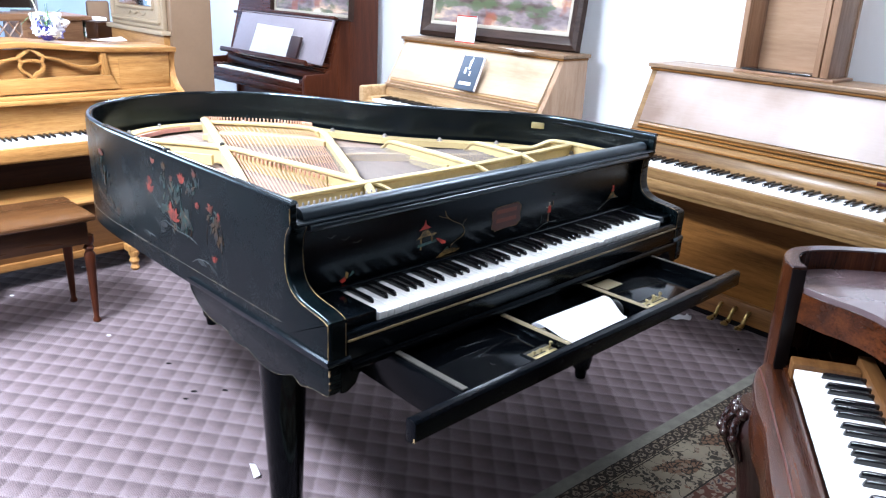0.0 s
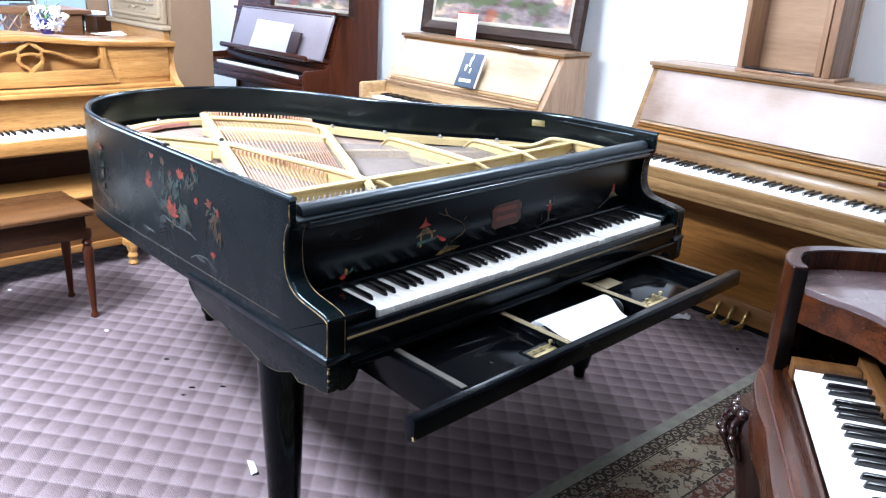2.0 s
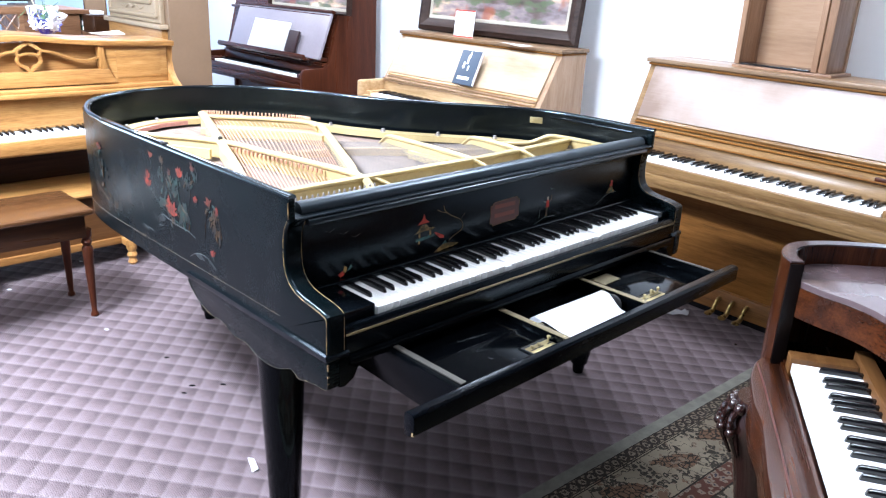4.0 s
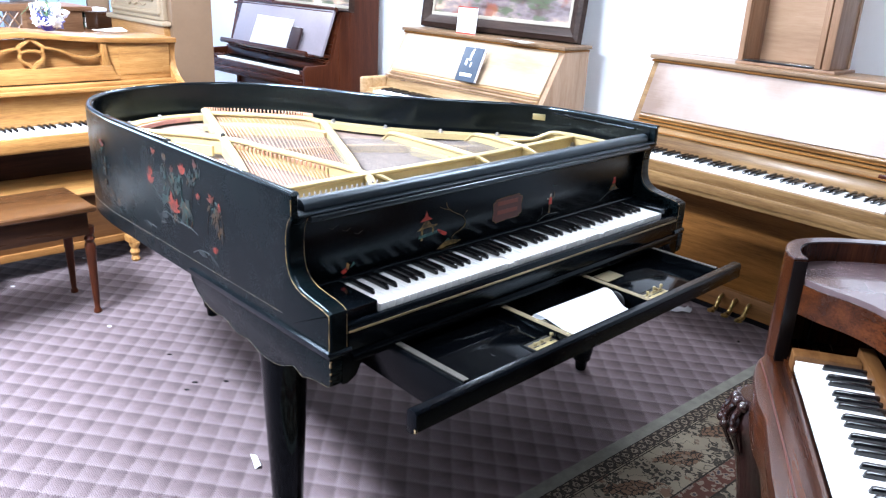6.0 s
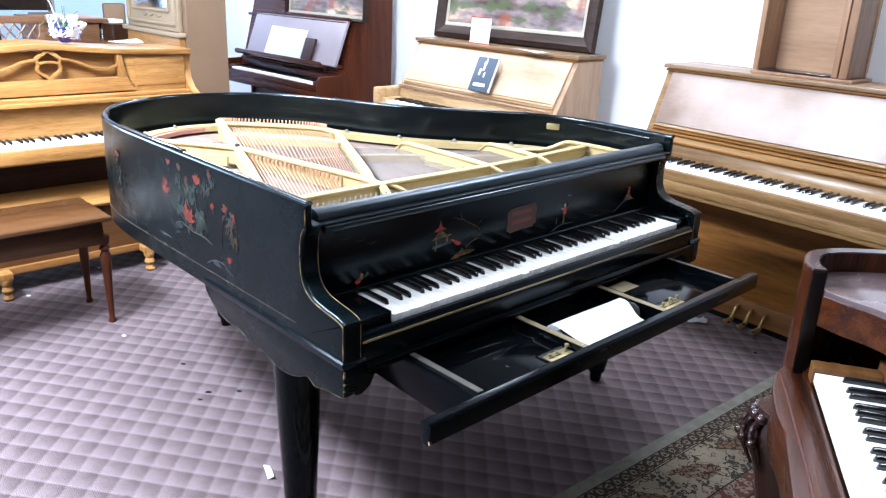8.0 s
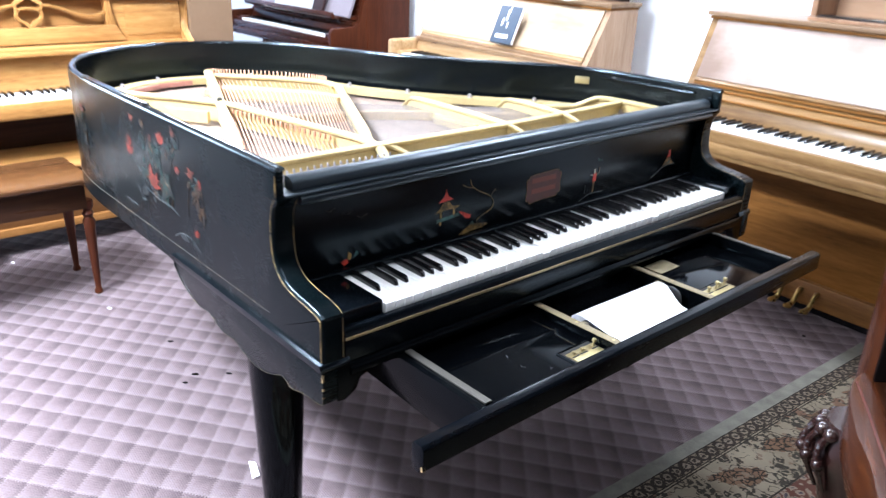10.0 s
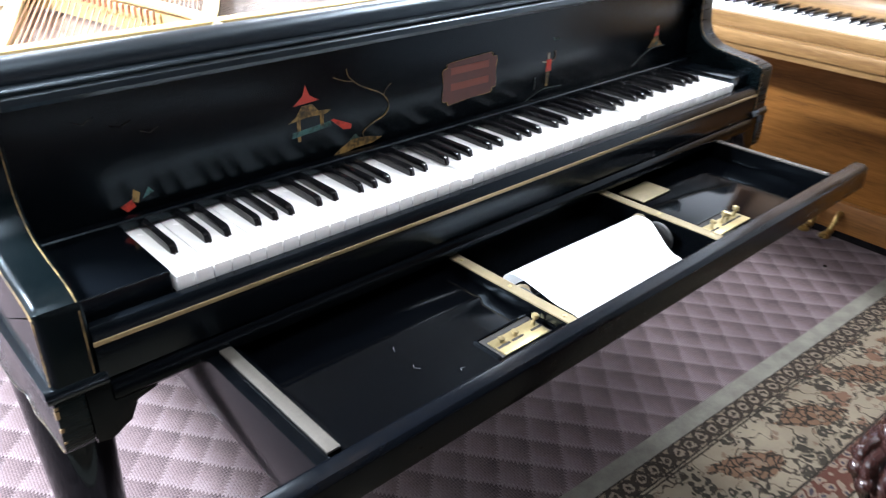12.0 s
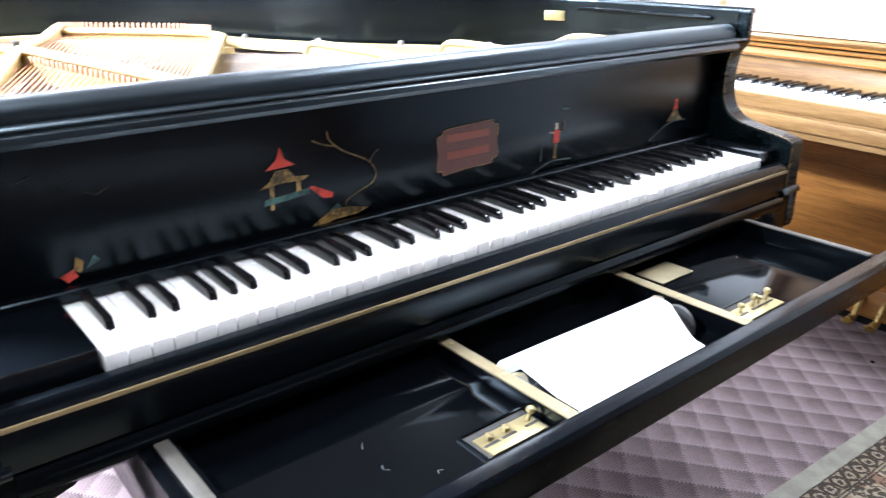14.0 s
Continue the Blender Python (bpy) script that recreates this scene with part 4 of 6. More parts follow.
part("spool_core", lathe([(0.010, 0.0), (0.010, 0.32)], 14, pose(0.428, -0.16, 0.604, 0, 90, 0)), WORN_BLACK, music_roll)
part("spool_chuck", lathe([(0.010, 0.0), (0.012, 0.01), (0.008, 0.02)], 14, pose(0.424, -0.145, 0.619, 0, 90, 0)), OLD_BRASS, drawer)
part("spool_chuck", lathe([(0.010, 0.0), (0.012, 0.01), (0.008, 0.02)], 14, pose(0.748, -0.115, 0.619, 0, 90, 0)), OLD_BRASS, drawer)

# pale scratches on the drawer's deck
for sx, sy, sl, sa in ((0.212, -0.132, 0.018, 40), (0.214, -0.18, 0.012, 100), (0.25, -0.217, 0.008, 20)):
    c0, s0 = math.cos(radians(sa)), math.sin(radians(sa))
    pts = spline([(sx, sy, 0.6122), (sx + 0.5 * sl * c0 - 0.004 * s0, sy + 0.5 * sl * s0 + 0.004 * c0, 0.6122), (sx + sl * c0, sy + sl * s0, 0.6122)], 4)
    part("scratch", tube(pts, 0.0006, 5), DULL_WHITE, drawer)

# painted flowers on the bass side of the rim
SIDE_X = -0.1572


FLOWER_RED = brushed("faded_red_paint", (0.20, 0.025, 0.014), 0.46)
SOFT_RED = brushed("rubbed_red_paint", (0.13, 0.026, 0.014), 0.48)
LEAF = brushed("faded_leaf_paint", (0.013, 0.034, 0.031), 0.47)
FADED = brushed("faded_ochre_paint", (0.060, 0.030, 0.012), 0.49)
MIST = brushed("grey_blue_paint", (0.020, 0.027, 0.029), 0.5)
brush = random.Random(11)


def side_shape(pts, material, name="painted_flower"):
    part(name, prism(pts, SIDE_X - brush.uniform(0.0003, 0.0012), SIDE_X + 0.002, "x"), material, grand)


def dab(y, z, length, width, angle, material, name="painted_leaf"):
    """One brush dab, pointed at its end and ragged at its rim."""
    c, s = math.cos(radians(angle)), math.sin(radians(angle))
    bend = brush.uniform(-0.25, 0.25) * length
    pts = []
    for a, b in ((0, 0.15), (0.2, 0.75), (0.45, 1.0), (0.7, 0.7), (0.88, 0.35), (1, 0), (0.82, -0.4), (0.6, -0.75), (0.35, -0.9), (0.12, -0.6)):
        u, v = a * length, b * width / 2 * brush.uniform(0.75, 1.2) + bend * a * a
        pts.append((y + u * c - v * s, z + u * s + v * c))
    side_shape(pts, material, name)


def bloom(y, z, r, material, up=90):
    """A bud or open flower of dabs that fan out from its foot."""
    for k in range(5):
        dab(y + brush.uniform(-0.2, 0.2) * r, z - 0.7 * r, r * brush.uniform(1.3, 2.1), r * brush.uniform(0.6, 0.95), up + (k - 2) * 24 + brush.uniform(-8, 8), material, "painted_flower")


def spray(y, z, n, spread, length, angle=(0, 360), mats=(0, 0, 1, 2)):
    length *= 0.8
    for k in range(int(n * 2.2)):
        dab(y + brush.uniform(-spread, spread), z + brush.uniform(-spread, spread), brush.uniform(0.5, 1.1) * length, brush.uniform(0.18, 0.34) * length, brush.uniform(*angle), (LEAF, FADED, MIST)[brush.choice(mats)])


def stem(pts, r=0.0009, material=LEAF):
    part("painted_stem", tube([(SIDE_X, p.x, p.y) for p in spline([(a, b, 0) for a, b in pts], 4)], r, 5), material, grand)


# blooms: place along the side, height, size, paint, lean
for fy, fz, fr, fm, up in ((0.717, 0.838, 0.026, FLOWER_RED, 120), (0.708, 0.842, 0.022, FLOWER_RED, 75), (0.859, 0.884, 0.017, FLOWER_RED, 115), (0.850, 0.905, 0.012, FLOWER_RED, 100), (0.651, 0.950, 0.017, FLOWER_RED, 85),
                           (0.570, 0.980, 0.012, SOFT_RED, 85), (0.565, 0.897, 0.012, FLOWER_RED, 100), (0.480, 0.770, 0.012, FLOWER_RED, 65), (0.445, 0.893, 0.010, FLOWER_RED, 20), (0.489, 0.905, 0.013, SOFT_RED, 70),
                           (0.823, 0.968, 0.012, SOFT_RED, 95), (0.712, 0.938, 0.010, SOFT_RED, 95), (1.204, 0.920, 0.012, SOFT_RED, 90), (0.755, 0.965, 0.012, FADED, 100), (1.102, 0.750, 0.012, FADED, 90), (1.196, 0.800, 0.010, FADED, 90)):
    bloom(fy, fz, fr, fm, up)
    spray(fy, fz - fr, 2, fr * 0.7, fr * 1.4, (200, 340))
# leaf masses under the blooms
for ly, lz, n, spread, length, turn, mats in ((0.765, 0.845, 9, 0.022, 0.045, (100, 230), (0, 0, 0, 1)), (0.764, 0.915, 6, 0.016, 0.034, (60, 140), (0, 0, 2)), (0.690, 0.885, 9, 0.024, 0.044, (60, 120), (0, 0, 1)),
                                              (0.640, 0.855, 10, 0.020, 0.055, (240, 300), (0, 0, 1)), (0.605, 0.925, 7, 0.022, 0.034, (40, 140), (0, 1, 2)), (0.560, 0.955, 5, 0.016, 0.030, (60, 120), (0, 2)),
                                              (0.480, 0.880, 8, 0.024, 0.036, (200, 330), (1, 1, 0)), (0.455, 0.840, 5, 0.016, 0.040, (250, 290), (1, 2)), (1.19, 0.84, 6, 0.026, 0.032, (60, 130), (1, 0, 2)), (1.15, 0.765, 5, 0.026, 0.028, (0, 180), (1, 2))):
    spray(ly, lz, n, spread, length, turn, mats)
stem([(0.63, 0.79), (0.655, 0.85), (0.66, 0.92)], 0.0018)
stem([(0.64, 0.80), (0.70, 0.86), (0.75, 0.95)], 0.0009, FADED)
stem([(0.63, 0.80), (0.60, 0.87), (0.575, 0.96)], 0.0009, FADED)
stem([(0.61, 0.80), (0.603, 0.822), (0.618, 0.842), (0.640, 0.850)], 0.0026, FADED)
stem([(0.66, 0.80), (0.77, 0.83), (0.85, 0.875)], 0.0009)
stem([(0.52, 0.80), (0.515, 0.84), (0.50, 0.88)], 0.0012, FADED)
stem([(0.43, 0.82), (0.44, 0.86), (0.46, 0.885)], 0.0010, FADED)
# pale water bird and ripples
stem([(0.80, 0.765), (0.795, 0.790), (0.765, 0.806), (0.735, 0.802), (0.68, 0.796), (0.62, 0.796), (0.576, 0.786)], 0.0016, MIST)
stem([(0.80, 0.768), (0.770, 0.772), (0.762, 0.788)], 0.0013, MIST)
stem([(0.900, 0.728), (0.870, 0.740), (0.835, 0.738)], 0.0014, MIST)
stem([(0.61, 0.727), (0.57, 0.745), (0.52, 0.748), (0.47, 0.728)], 0.0013, MIST)
stem([(1.25, 0.80), (1.20, 0.770), (1.15, 0.752), (1.10, 0.740)], 0.0010, FADED)
for my, mz, ml, ma in ((0.79, 0.775, 0.05, 20), (0.75, 0.795, 0.06, 350), (0.87, 0.733, 0.05, 10), (0.58, 0.742, 0.05, 185)):
    dab(my, mz, ml, 0.3 * ml, ma, MIST)

# ---- upright pianos ----
DARK_BRASS = plain("dark_worn_brass", (0.30, 0.20, 0.07), 0.3, 0.8, 0.3, 30)


def upright(name, m, W, label, wood_x, wood_z, dark, top, desk_y, depth=0.62, arm_z=0.79, key_z=0.735, panel=None, foot=0.25, edge=None, shelf=0.075, lid=None, lean=0.15, base=None):
    """An upright piano: x from the bass side, y from the key fronts to the back."""
    r = root(name, m, label, "piano", "upright pianos")
    side = [(0.02, 0.60), (-0.035, 0.62), (-0.04, arm_z - 0.03), (-0.02, arm_z), (0.16, arm_z + 0.005), (desk_y - lean - 0.01, arm_z + 0.03), (desk_y, top - 0.03), (depth, top - 0.03), (depth, 0.0),
            (foot, 0.0), (foot, 0.60)]
    for x in (0.0, W - 0.035):
        part("side_panel", prism(side, x, x + 0.035, "x", 0.004), wood_z, r)
    part("lid", box(-0.012, W + 0.012, desk_y - 0.025, depth + 0.01, top - 0.020, top, 0.004), lid or wood_x, r)
    part("lid_edge", box(-0.004, W + 0.004, desk_y - 0.014, depth, top - 0.034, top - 0.0225, 0.003), edge or dark, r)
    a, b = Vector((desk_y - lean, arm_z + 0.075)), Vector((desk_y - 0.012, top - 0.037))
    part("desk_panel", prism([(a.x, a.y), (b.x, b.y), (b.x + 0.02, b.y), (a.x + 0.022, a.y)], 0.036, W - 0.036, "x", 0.002), panel or wood_x, r)
    part("music_shelf", prism([(desk_y - lean + 0.005 - shelf, arm_z + 0.052), (desk_y - lean - shelf, arm_z + 0.062), (desk_y - lean + 0.01 - shelf, arm_z + 0.072), (desk_y - lean + 0.03, arm_z + 0.074), (desk_y - lean + 0.03, arm_z + 0.045)], 0.037, W - 0.037, "x", 0.002), wood_x, r)
    part("fallboard", prism([(0.15, key_z + 0.01), (0.158, arm_z), (0.17, arm_z + 0.012), (desk_y - lean - 0.05, arm_z + 0.03), (desk_y - lean + 0.02, arm_z + 0.05), (desk_y - lean + 0.02, key_z), (0.15, key_z)], 0.037, W - 0.037, "x", 0.003), wood_x, r)
    for px in (0.20, W - 0.20):
        part("pull", box(px - 0.024, px + 0.024, 0.158, 0.176, arm_z + 0.010, arm_z + 0.036, 0.003), MAHOG_X, r, "small dark brass finger pull")
    for sy, sz in ((0.150, arm_z + 0.016), (desk_y - lean - 0.055, arm_z + 0.034), (desk_y - lean - 0.02, arm_z + 0.046)):
        part("moulding", box(0.037, W - 0.037, sy, sy + 0.02, sz, sz + 0.006, 0.001), dark, r)
    part("keyslip", box(0.037, W - 0.037, -0.03, -0.004, key_z - 0.052, key_z - 0.012, 0.004), wood_x, r)
    part("key_rail", box(0.037, W - 0.037, -0.036, -0.004, key_z - 0.10, key_z - 0.060, 0.007), wood_x, r)
    part("keybed", box(0.037, W - 0.037, -0.025, foot + 0.05, 0.615, key_z - 0.04, 0.003), wood_x, r)
    kx = (W - 52 * PITCH) / 2
    for a, b in ((0.037, kx - 0.002), (W - kx + 0.002, W - 0.037)):
        part("key_block", box(a, b, 0.0, 0.15, key_z - 0.05, key_z + 0.012, 0.004), wood_x, r)
    keyboard(r, kx, 0.0, key_z)
    part("kick_panel", box(0.037, W - 0.037, foot + 0.02, foot + 0.04, 0.10, 0.615, 0.003), dark, r)
    part("base_rail", box(0.037, W - 0.037, foot - 0.005, foot + 0.03, 0.035, 0.135, 0.006), base or wood_x, r)
    part("toe_board", box(0.037, W - 0.037, foot + 0.02, foot + 0.04, 0.0, 0.036, 0.002), EBONY, r)
    part("back", box(0.037, W - 0.037, depth - 0.05, depth - 0.01, 0.02, top - 0.05, 0), dark, r)
    for px in (-0.07, 0.0, 0.07):
        bmp = tube(spline([(W / 2 + px, foot + 0.01, 0.10), (W / 2 + px, foot - 0.02, 0.098), (W / 2 + px, foot - 0.040, 0.07), (W / 2 + px, foot - 0.055, 0.048), (W / 2 + px, foot - 0.085, 0.045)], 4), 0.008, 10, r_end=0.012)
        add_lathe(bmp, [(0.010, 0), (0.018, 0.004), (0.018, 0.011), (0.008, 0.017)], 16, pose(W / 2 + px, foot - 0.09, 0.036))
        part("pedal", bmp, DARK_BRASS, r, "worn brass pedal")
    return r


def worn_panel():
    """Bleached veneer with brownish blotches and soft cloudy wear."""
    m, nt, p = mat("pale_worn_desk_panel")
    vec = coords(nt)
    n1, n2, n3 = noise_tex(nt, vec, 1.9, 2.5, 0.5), noise_tex(nt, vec, 7.0, 4.0, 0.6), noise_tex(nt, coords(nt, (2, 30, 30)), 5.0, 3.0)
    f = math_node(nt, "ADD", math_node(nt, "MULTIPLY", n1, 0.78), math_node(nt, "ADD", math_node(nt, "MULTIPLY", n2, 0.16), math_node(nt, "MULTIPLY", n3, 0.06)))
    nt.links.new(ramp(nt, f, [(0.36, (0.19, 0.125, 0.092)), (0.46, (0.32, 0.245, 0.205)), (0.56, (0.40, 0.325, 0.29))]), p.inputs["Base Color"])
    nt.links.new(ramp(nt, n2, [(0.3, (0.28,) * 3), (0.7, (0.5,) * 3)]), p.inputs["Roughness"])
    bump(nt, p, n3, 0.1, 0.001)
    return m


FABRIC = worn_panel()
BLOND_PANEL = wood("blond_desk_veneer", (0.40, 0.285, 0.18), (0.47, 0.345, 0.23), (0.52, 0.39, 0.27), "x", 0.4, 0.0, 6.0)
# Pale lilac puts the desk's bright reflection into its base colour.
LILAC = plain("reflection_pale_desk", (0.25, 0.22, 0.245), 0.35, 0, 0.1, 4, 0.05, 0.1)
LID_WOOD = wood("brown_lid", (0.12, 0.066, 0.032), (0.20, 0.12, 0.065), (0.28, 0.18, 0.105), "x", 0.35)
R_POSE = pose(2.06, 0.875, 0, 0, 0, -93.5)
upR = upright("upright_piano", R_POSE, 1.46, "light walnut upright piano with a pale worn desk panel", WALNUT_X, WALNUT_X, WALNUT_D, 1.14, 0.40, 0.66, panel=FABRIC, shelf=0.012, lid=LID_WOOD, lean=0.11, base=WALNUT_B)
M_POSE = pose(2.215, 2.87, 0, 0, 0, -91.0)
upM = upright("upright_piano", M_POSE, 1.40, "blond wood upright piano against the white wall", BLOND_X, BLOND_Z, BLOND_Z, 1.115, 0.345, 0.565, 0.775, 0.72, panel=BLOND_PANEL, shelf=0.006, edge=WALNUT_D, lid=LID_WOOD)
for ax in (-0.006, 1.356):
    part("arm_block", box(ax, ax + 0.045, -0.046, 0.17, 0.69, 0.802, 0.02, None, 4), BLOND_X, upM, "thick rounded arm")
H_POSE = pose(2.20, 5.0, 0, 0, 0, -90)
mah = upright("upright_piano", H_POSE, 1.5, "dark mahogany upright piano with a tilted music desk", MAHOG_X, MAHOG_Z, MAHOG_Z, 1.46, 0.36, 0.64)
tilt = H_POSE @ pose(0, 0.13, 0.855, -20.5, 0, 0)
desk = part("music_desk", box(0.18, 1.475, -0.01, 0.01, 0.0, 0.345, 0.004, pose(0, 0.13, 0.855, -20.5, 0, 0)), LILAC, mah, "music desk with its pale reflection painted in")
part("desk_cap", box(0.17, 1.485, -0.02, 0.02, 0.346, 0.368, 0.004, pose(0, 0.13, 0.855, -20.5, 0, 0)), MAHOG_X, mah)
part("desk_lip", prism([(0.05, 0.845), (0.04, 0.862), (0.05, 0.885), (0.062, 0.885), (0.075, 0.855), (0.13, 0.852), (0.13, 0.842)], 0.12, 1.38, "x", 0.003), MAHOG_X, mah, "raised front lip of the desk")
part("upper_ledge", box(0.036, 1.464, 0.235, 0.36, 1.150, 1.172, 0.004), MAHOG_X, mah)
# Book-shaped dark block, added to paint the shade beside the sheet music.
book = root("book", tilt @ pose(1.06, -0.05, 0.012), "dark maroon stand-in for shade on the mahogany piano's desk", "book")
part("cover", box(0, 0.13, 0.0, 0.02, 0, 0.165, 0.003), plain("maroon_desk_shade", (0.022, 0.007, 0.007), 0.5), book)
part("pages", box(0.004, 0.1285, 0.004, 0.016, 0.004, 0.1662, 0.001), PAPER, book)


def sheet(name, m, w, h, label, cat="sheet music"):
    """A slightly curled sheet of paper."""
    b = bmesh.new()
    rows = [[b.verts.new((w * i / 6, 0.006 * math.sin(2.6 * i / 6 + 1.5 * j / 5), h * j / 5)) for i in range(7)] for j in range(6)]
    for p, q in zip(rows, rows[1:]):
        for i in range(6):
            b.faces.new((p[i], p[i + 1], q[i + 1], q[i]))
    bmesh.ops.solidify(b, geom=b.faces[:], thickness=0.0015)
    return thing(name, b, PAPER, label, cat, m=m)


sheet("sheet_music", tilt @ pose(0.50, -0.036, 0.012, 0, 1, 0), 0.55, 0.23, "white open sheet music on the mahogany piano's desk")

# ---- console piano with fretwork desk ----
spin = root("console_piano", pose(-0.68, 2.50, 0), "golden oak console piano with a carved fretwork desk", "piano", "upright pianos")
SW = 1.48
OAK_IN = wood("oak_recess_panel", (0.20, 0.09, 0.025), (0.31, 0.155, 0.05), (0.40, 0.215, 0.08), "x", 0.4)
sprof = [(0.44, 0.02), (0.44, 1.085), (0.16, 1.085), (0.172, 1.05), (0.178, 1.0), (0.165, 0.95), (0.13, 0.91), (0.07, 0.875), (-0.02, 0.855), (-0.04, 0.83), (-0.04, 0.62), (0.06, 0.58), (0.09, 0.45), (0.02, 0.39), (0.05, 0.36), (0.06, 0.02)]
for x in (0.0, SW - 0.035):
    part("side_panel", prism(sprof, x, x + 0.035, "x", 0.004), OAK_Z, spin, "curved golden oak side")
top_line = [(0, 1.10), (0.25, 1.105), (0.42, 1.112), (0.60, 1.128), (0.74, 1.138), (0.88, 1.128), (1.06, 1.112), (1.23, 1.105), (SW, 1.10)]
crest = [(p.x, p.y) for p in spline([(x, z, 0) for x, z in top_line], 6)]
part("lid", prism(crest + [(x, z - 0.026) for x, z in reversed(crest)], 0.145, 0.455, "y", 0.006), OAK_X, spin, "serpentine golden oak lid")
part("desk_back", box(0.036, SW - 0.036, 0.20, 0.22, 0.87, 1.10, 0), OAK_IN, spin)
MID = 0.782


def sawn(pts, width):
    """A flat sawn strip of the desk's fretwork along a line of (x, z)."""
    line = [(p.x, p.y) for p in spline([(x, z, 0) for x, z in pts], 5)] if len(pts) > 2 else pts
    left, right = offset_line(line, width / 2), offset_line(line, -width / 2)
    return prism([tuple(p) for p in left] + [tuple(p) for p in reversed(right)], 0.158, 0.180, "y", 0.003)


part("desk_rail", prism([(2 * MID - x, z) for x, z in ((1.178, 0.904), (1.153, 0.941), (1.139, 0.972))] + [(1.139, 0.972), (1.153, 0.941), (1.178, 0.904)], 0.150, 0.198, "y", 0.004), OAK_X, spin)
for s in (-1, 1):
    stile = [(MID + s * x, z) for x, z in ((0.311, 1.092), (0.336, 1.092), (0.342, 1.03), (0.357, 0.9725), (0.317, 0.9725))]
    part("frame_stile", prism(stile, 0.152, 0.198, "y", 0.003), OAK_Z, spin)
    x0, x1 = sorted((MID + s * 0.337, 0.037 if s < 0 else SW - 0.037))
    part("desk_end_panel", box(x0, x1, 0.166, 0.197, 0.882, 1.088, 0.002), OAK_X, spin)
    x0, x1 = sorted((MID + s * 0.40, 0.075 if s < 0 else SW - 0.075))
    part("panel_moulding", box(x0, x1, 0.163, 0.1655, 0.925, 1.058, 0.001), OAK_X, spin)
    for pts, width in (([(0.0, 1.106), (0.018, 1.094), (0.048, 1.074)], 0.016), ([(0.050, 1.078), (0.052, 1.062), (0.046, 1.045), (0.051, 1.024), (0.042, 1.006), (0.020, 0.993), (0.0, 0.972)], 0.014),
                       ([(0.048, 1.042), (0.028, 1.051), (0.0, 1.054)], 0.012), ([(0.050, 1.064), (0.070, 1.064), (0.119, 1.054), (0.173, 1.031), (0.237, 1.016), (0.280, 1.017), (0.316, 1.029)], 0.011)):
        part("fretwork", sawn([(MID + s * x, z) for x, z in pts], width), OAK_X, spin)
for z0, y0, y1 in ((0.872, 0.06, 0.2), (0.855, 0.03, 0.2)):
    part("ledge", box(0.036, SW - 0.036, y0 + 0.05, y1, z0 + 0.008, z0 + 0.026, 0.006), OAK_X, spin)
part("fallboard", prism([(0.13, 0.715), (0.135, 0.83), (0.15, 0.862), (0.2, 0.862), (0.2, 0.715)], 0.036, SW - 0.036, "x", 0.003), OAK_X, spin)
kx = (SW - 52 * PITCH) / 2
for a, b in ((0.036, kx - 0.002), (SW - kx + 0.002, SW - 0.036)):
    part("key_block", box(a, b, 0.0, 0.15, 0.66, 0.72, 0.004), OAK_X, spin)
keyboard(spin, kx, 0.0, 0.71)
part("keyslip", box(0.036, SW - 0.036, -0.03, -0.004, 0.632, 0.695, 0.008), OAK_X, spin)
part("keybed", box(0.036, SW - 0.036, -0.02, 0.16, 0.625, 0.67, 0.003), OAK_X, spin)
# Dark walnut on this panel paints the shade under the keybed.
part("upper_kick_panel", box(0.036, SW - 0.036, 0.24, 0.26, 0.43, 0.625, 0.002), WALNUT_AND_SHADE, spin, "recessed panel under the keys with its shade painted in")
part("lower_ledge", prism([(0.03, 0.372), (0.022, 0.386), (0.032, 0.396), (0.10, 0.425), (0.24, 0.447), (0.24, 0.372)], 0.036, SW - 0.036, "x", 0.004), OAK_X, spin)
# Darker browns here and on the base rail put shade into the oak.
part("lower_panel", box(0.036, SW - 0.036, 0.07, 0.09, 0.11, 0.372, 0.003), wood("shaded_oak_panel", (0.05, 0.019, 0.005), (0.085, 0.034, 0.010), (0.12, 0.052, 0.017), "x", 0.4), spin, "lower panel browned to stand for shade")
part("base_rail", box(0.02, SW - 0.02, 0.05, 0.44, 0.10, 0.135, 0.006), WALNUT_B, spin)
part("back", box(0.036, SW - 0.036, 0.42, 0.44, 0.12, 1.08, 0), OAK_IN, spin)
for fx in (0.435, 1.105, 0.06, SW - 0.06):
    for fy in (0.0, 0.38):
        part("foot", lathe([(0.016, 0), (0.024, 0.012), (0.016, 0.03), (0.026, 0.05), (0.018, 0.07), (0.026, 0.085), (0.026, 0.101)], 16, pose(fx, fy if 0.1 < fx < 1.3 else max(fy, 0.1), 0)), OAK_Z, spin)
for fx in (0.435, 1.105):
    part("foot_bracket", box(fx - 0.03, fx + 0.03, -0.02, 0.052, 0.1, 0.134, 0.006), OAK_Z, spin)

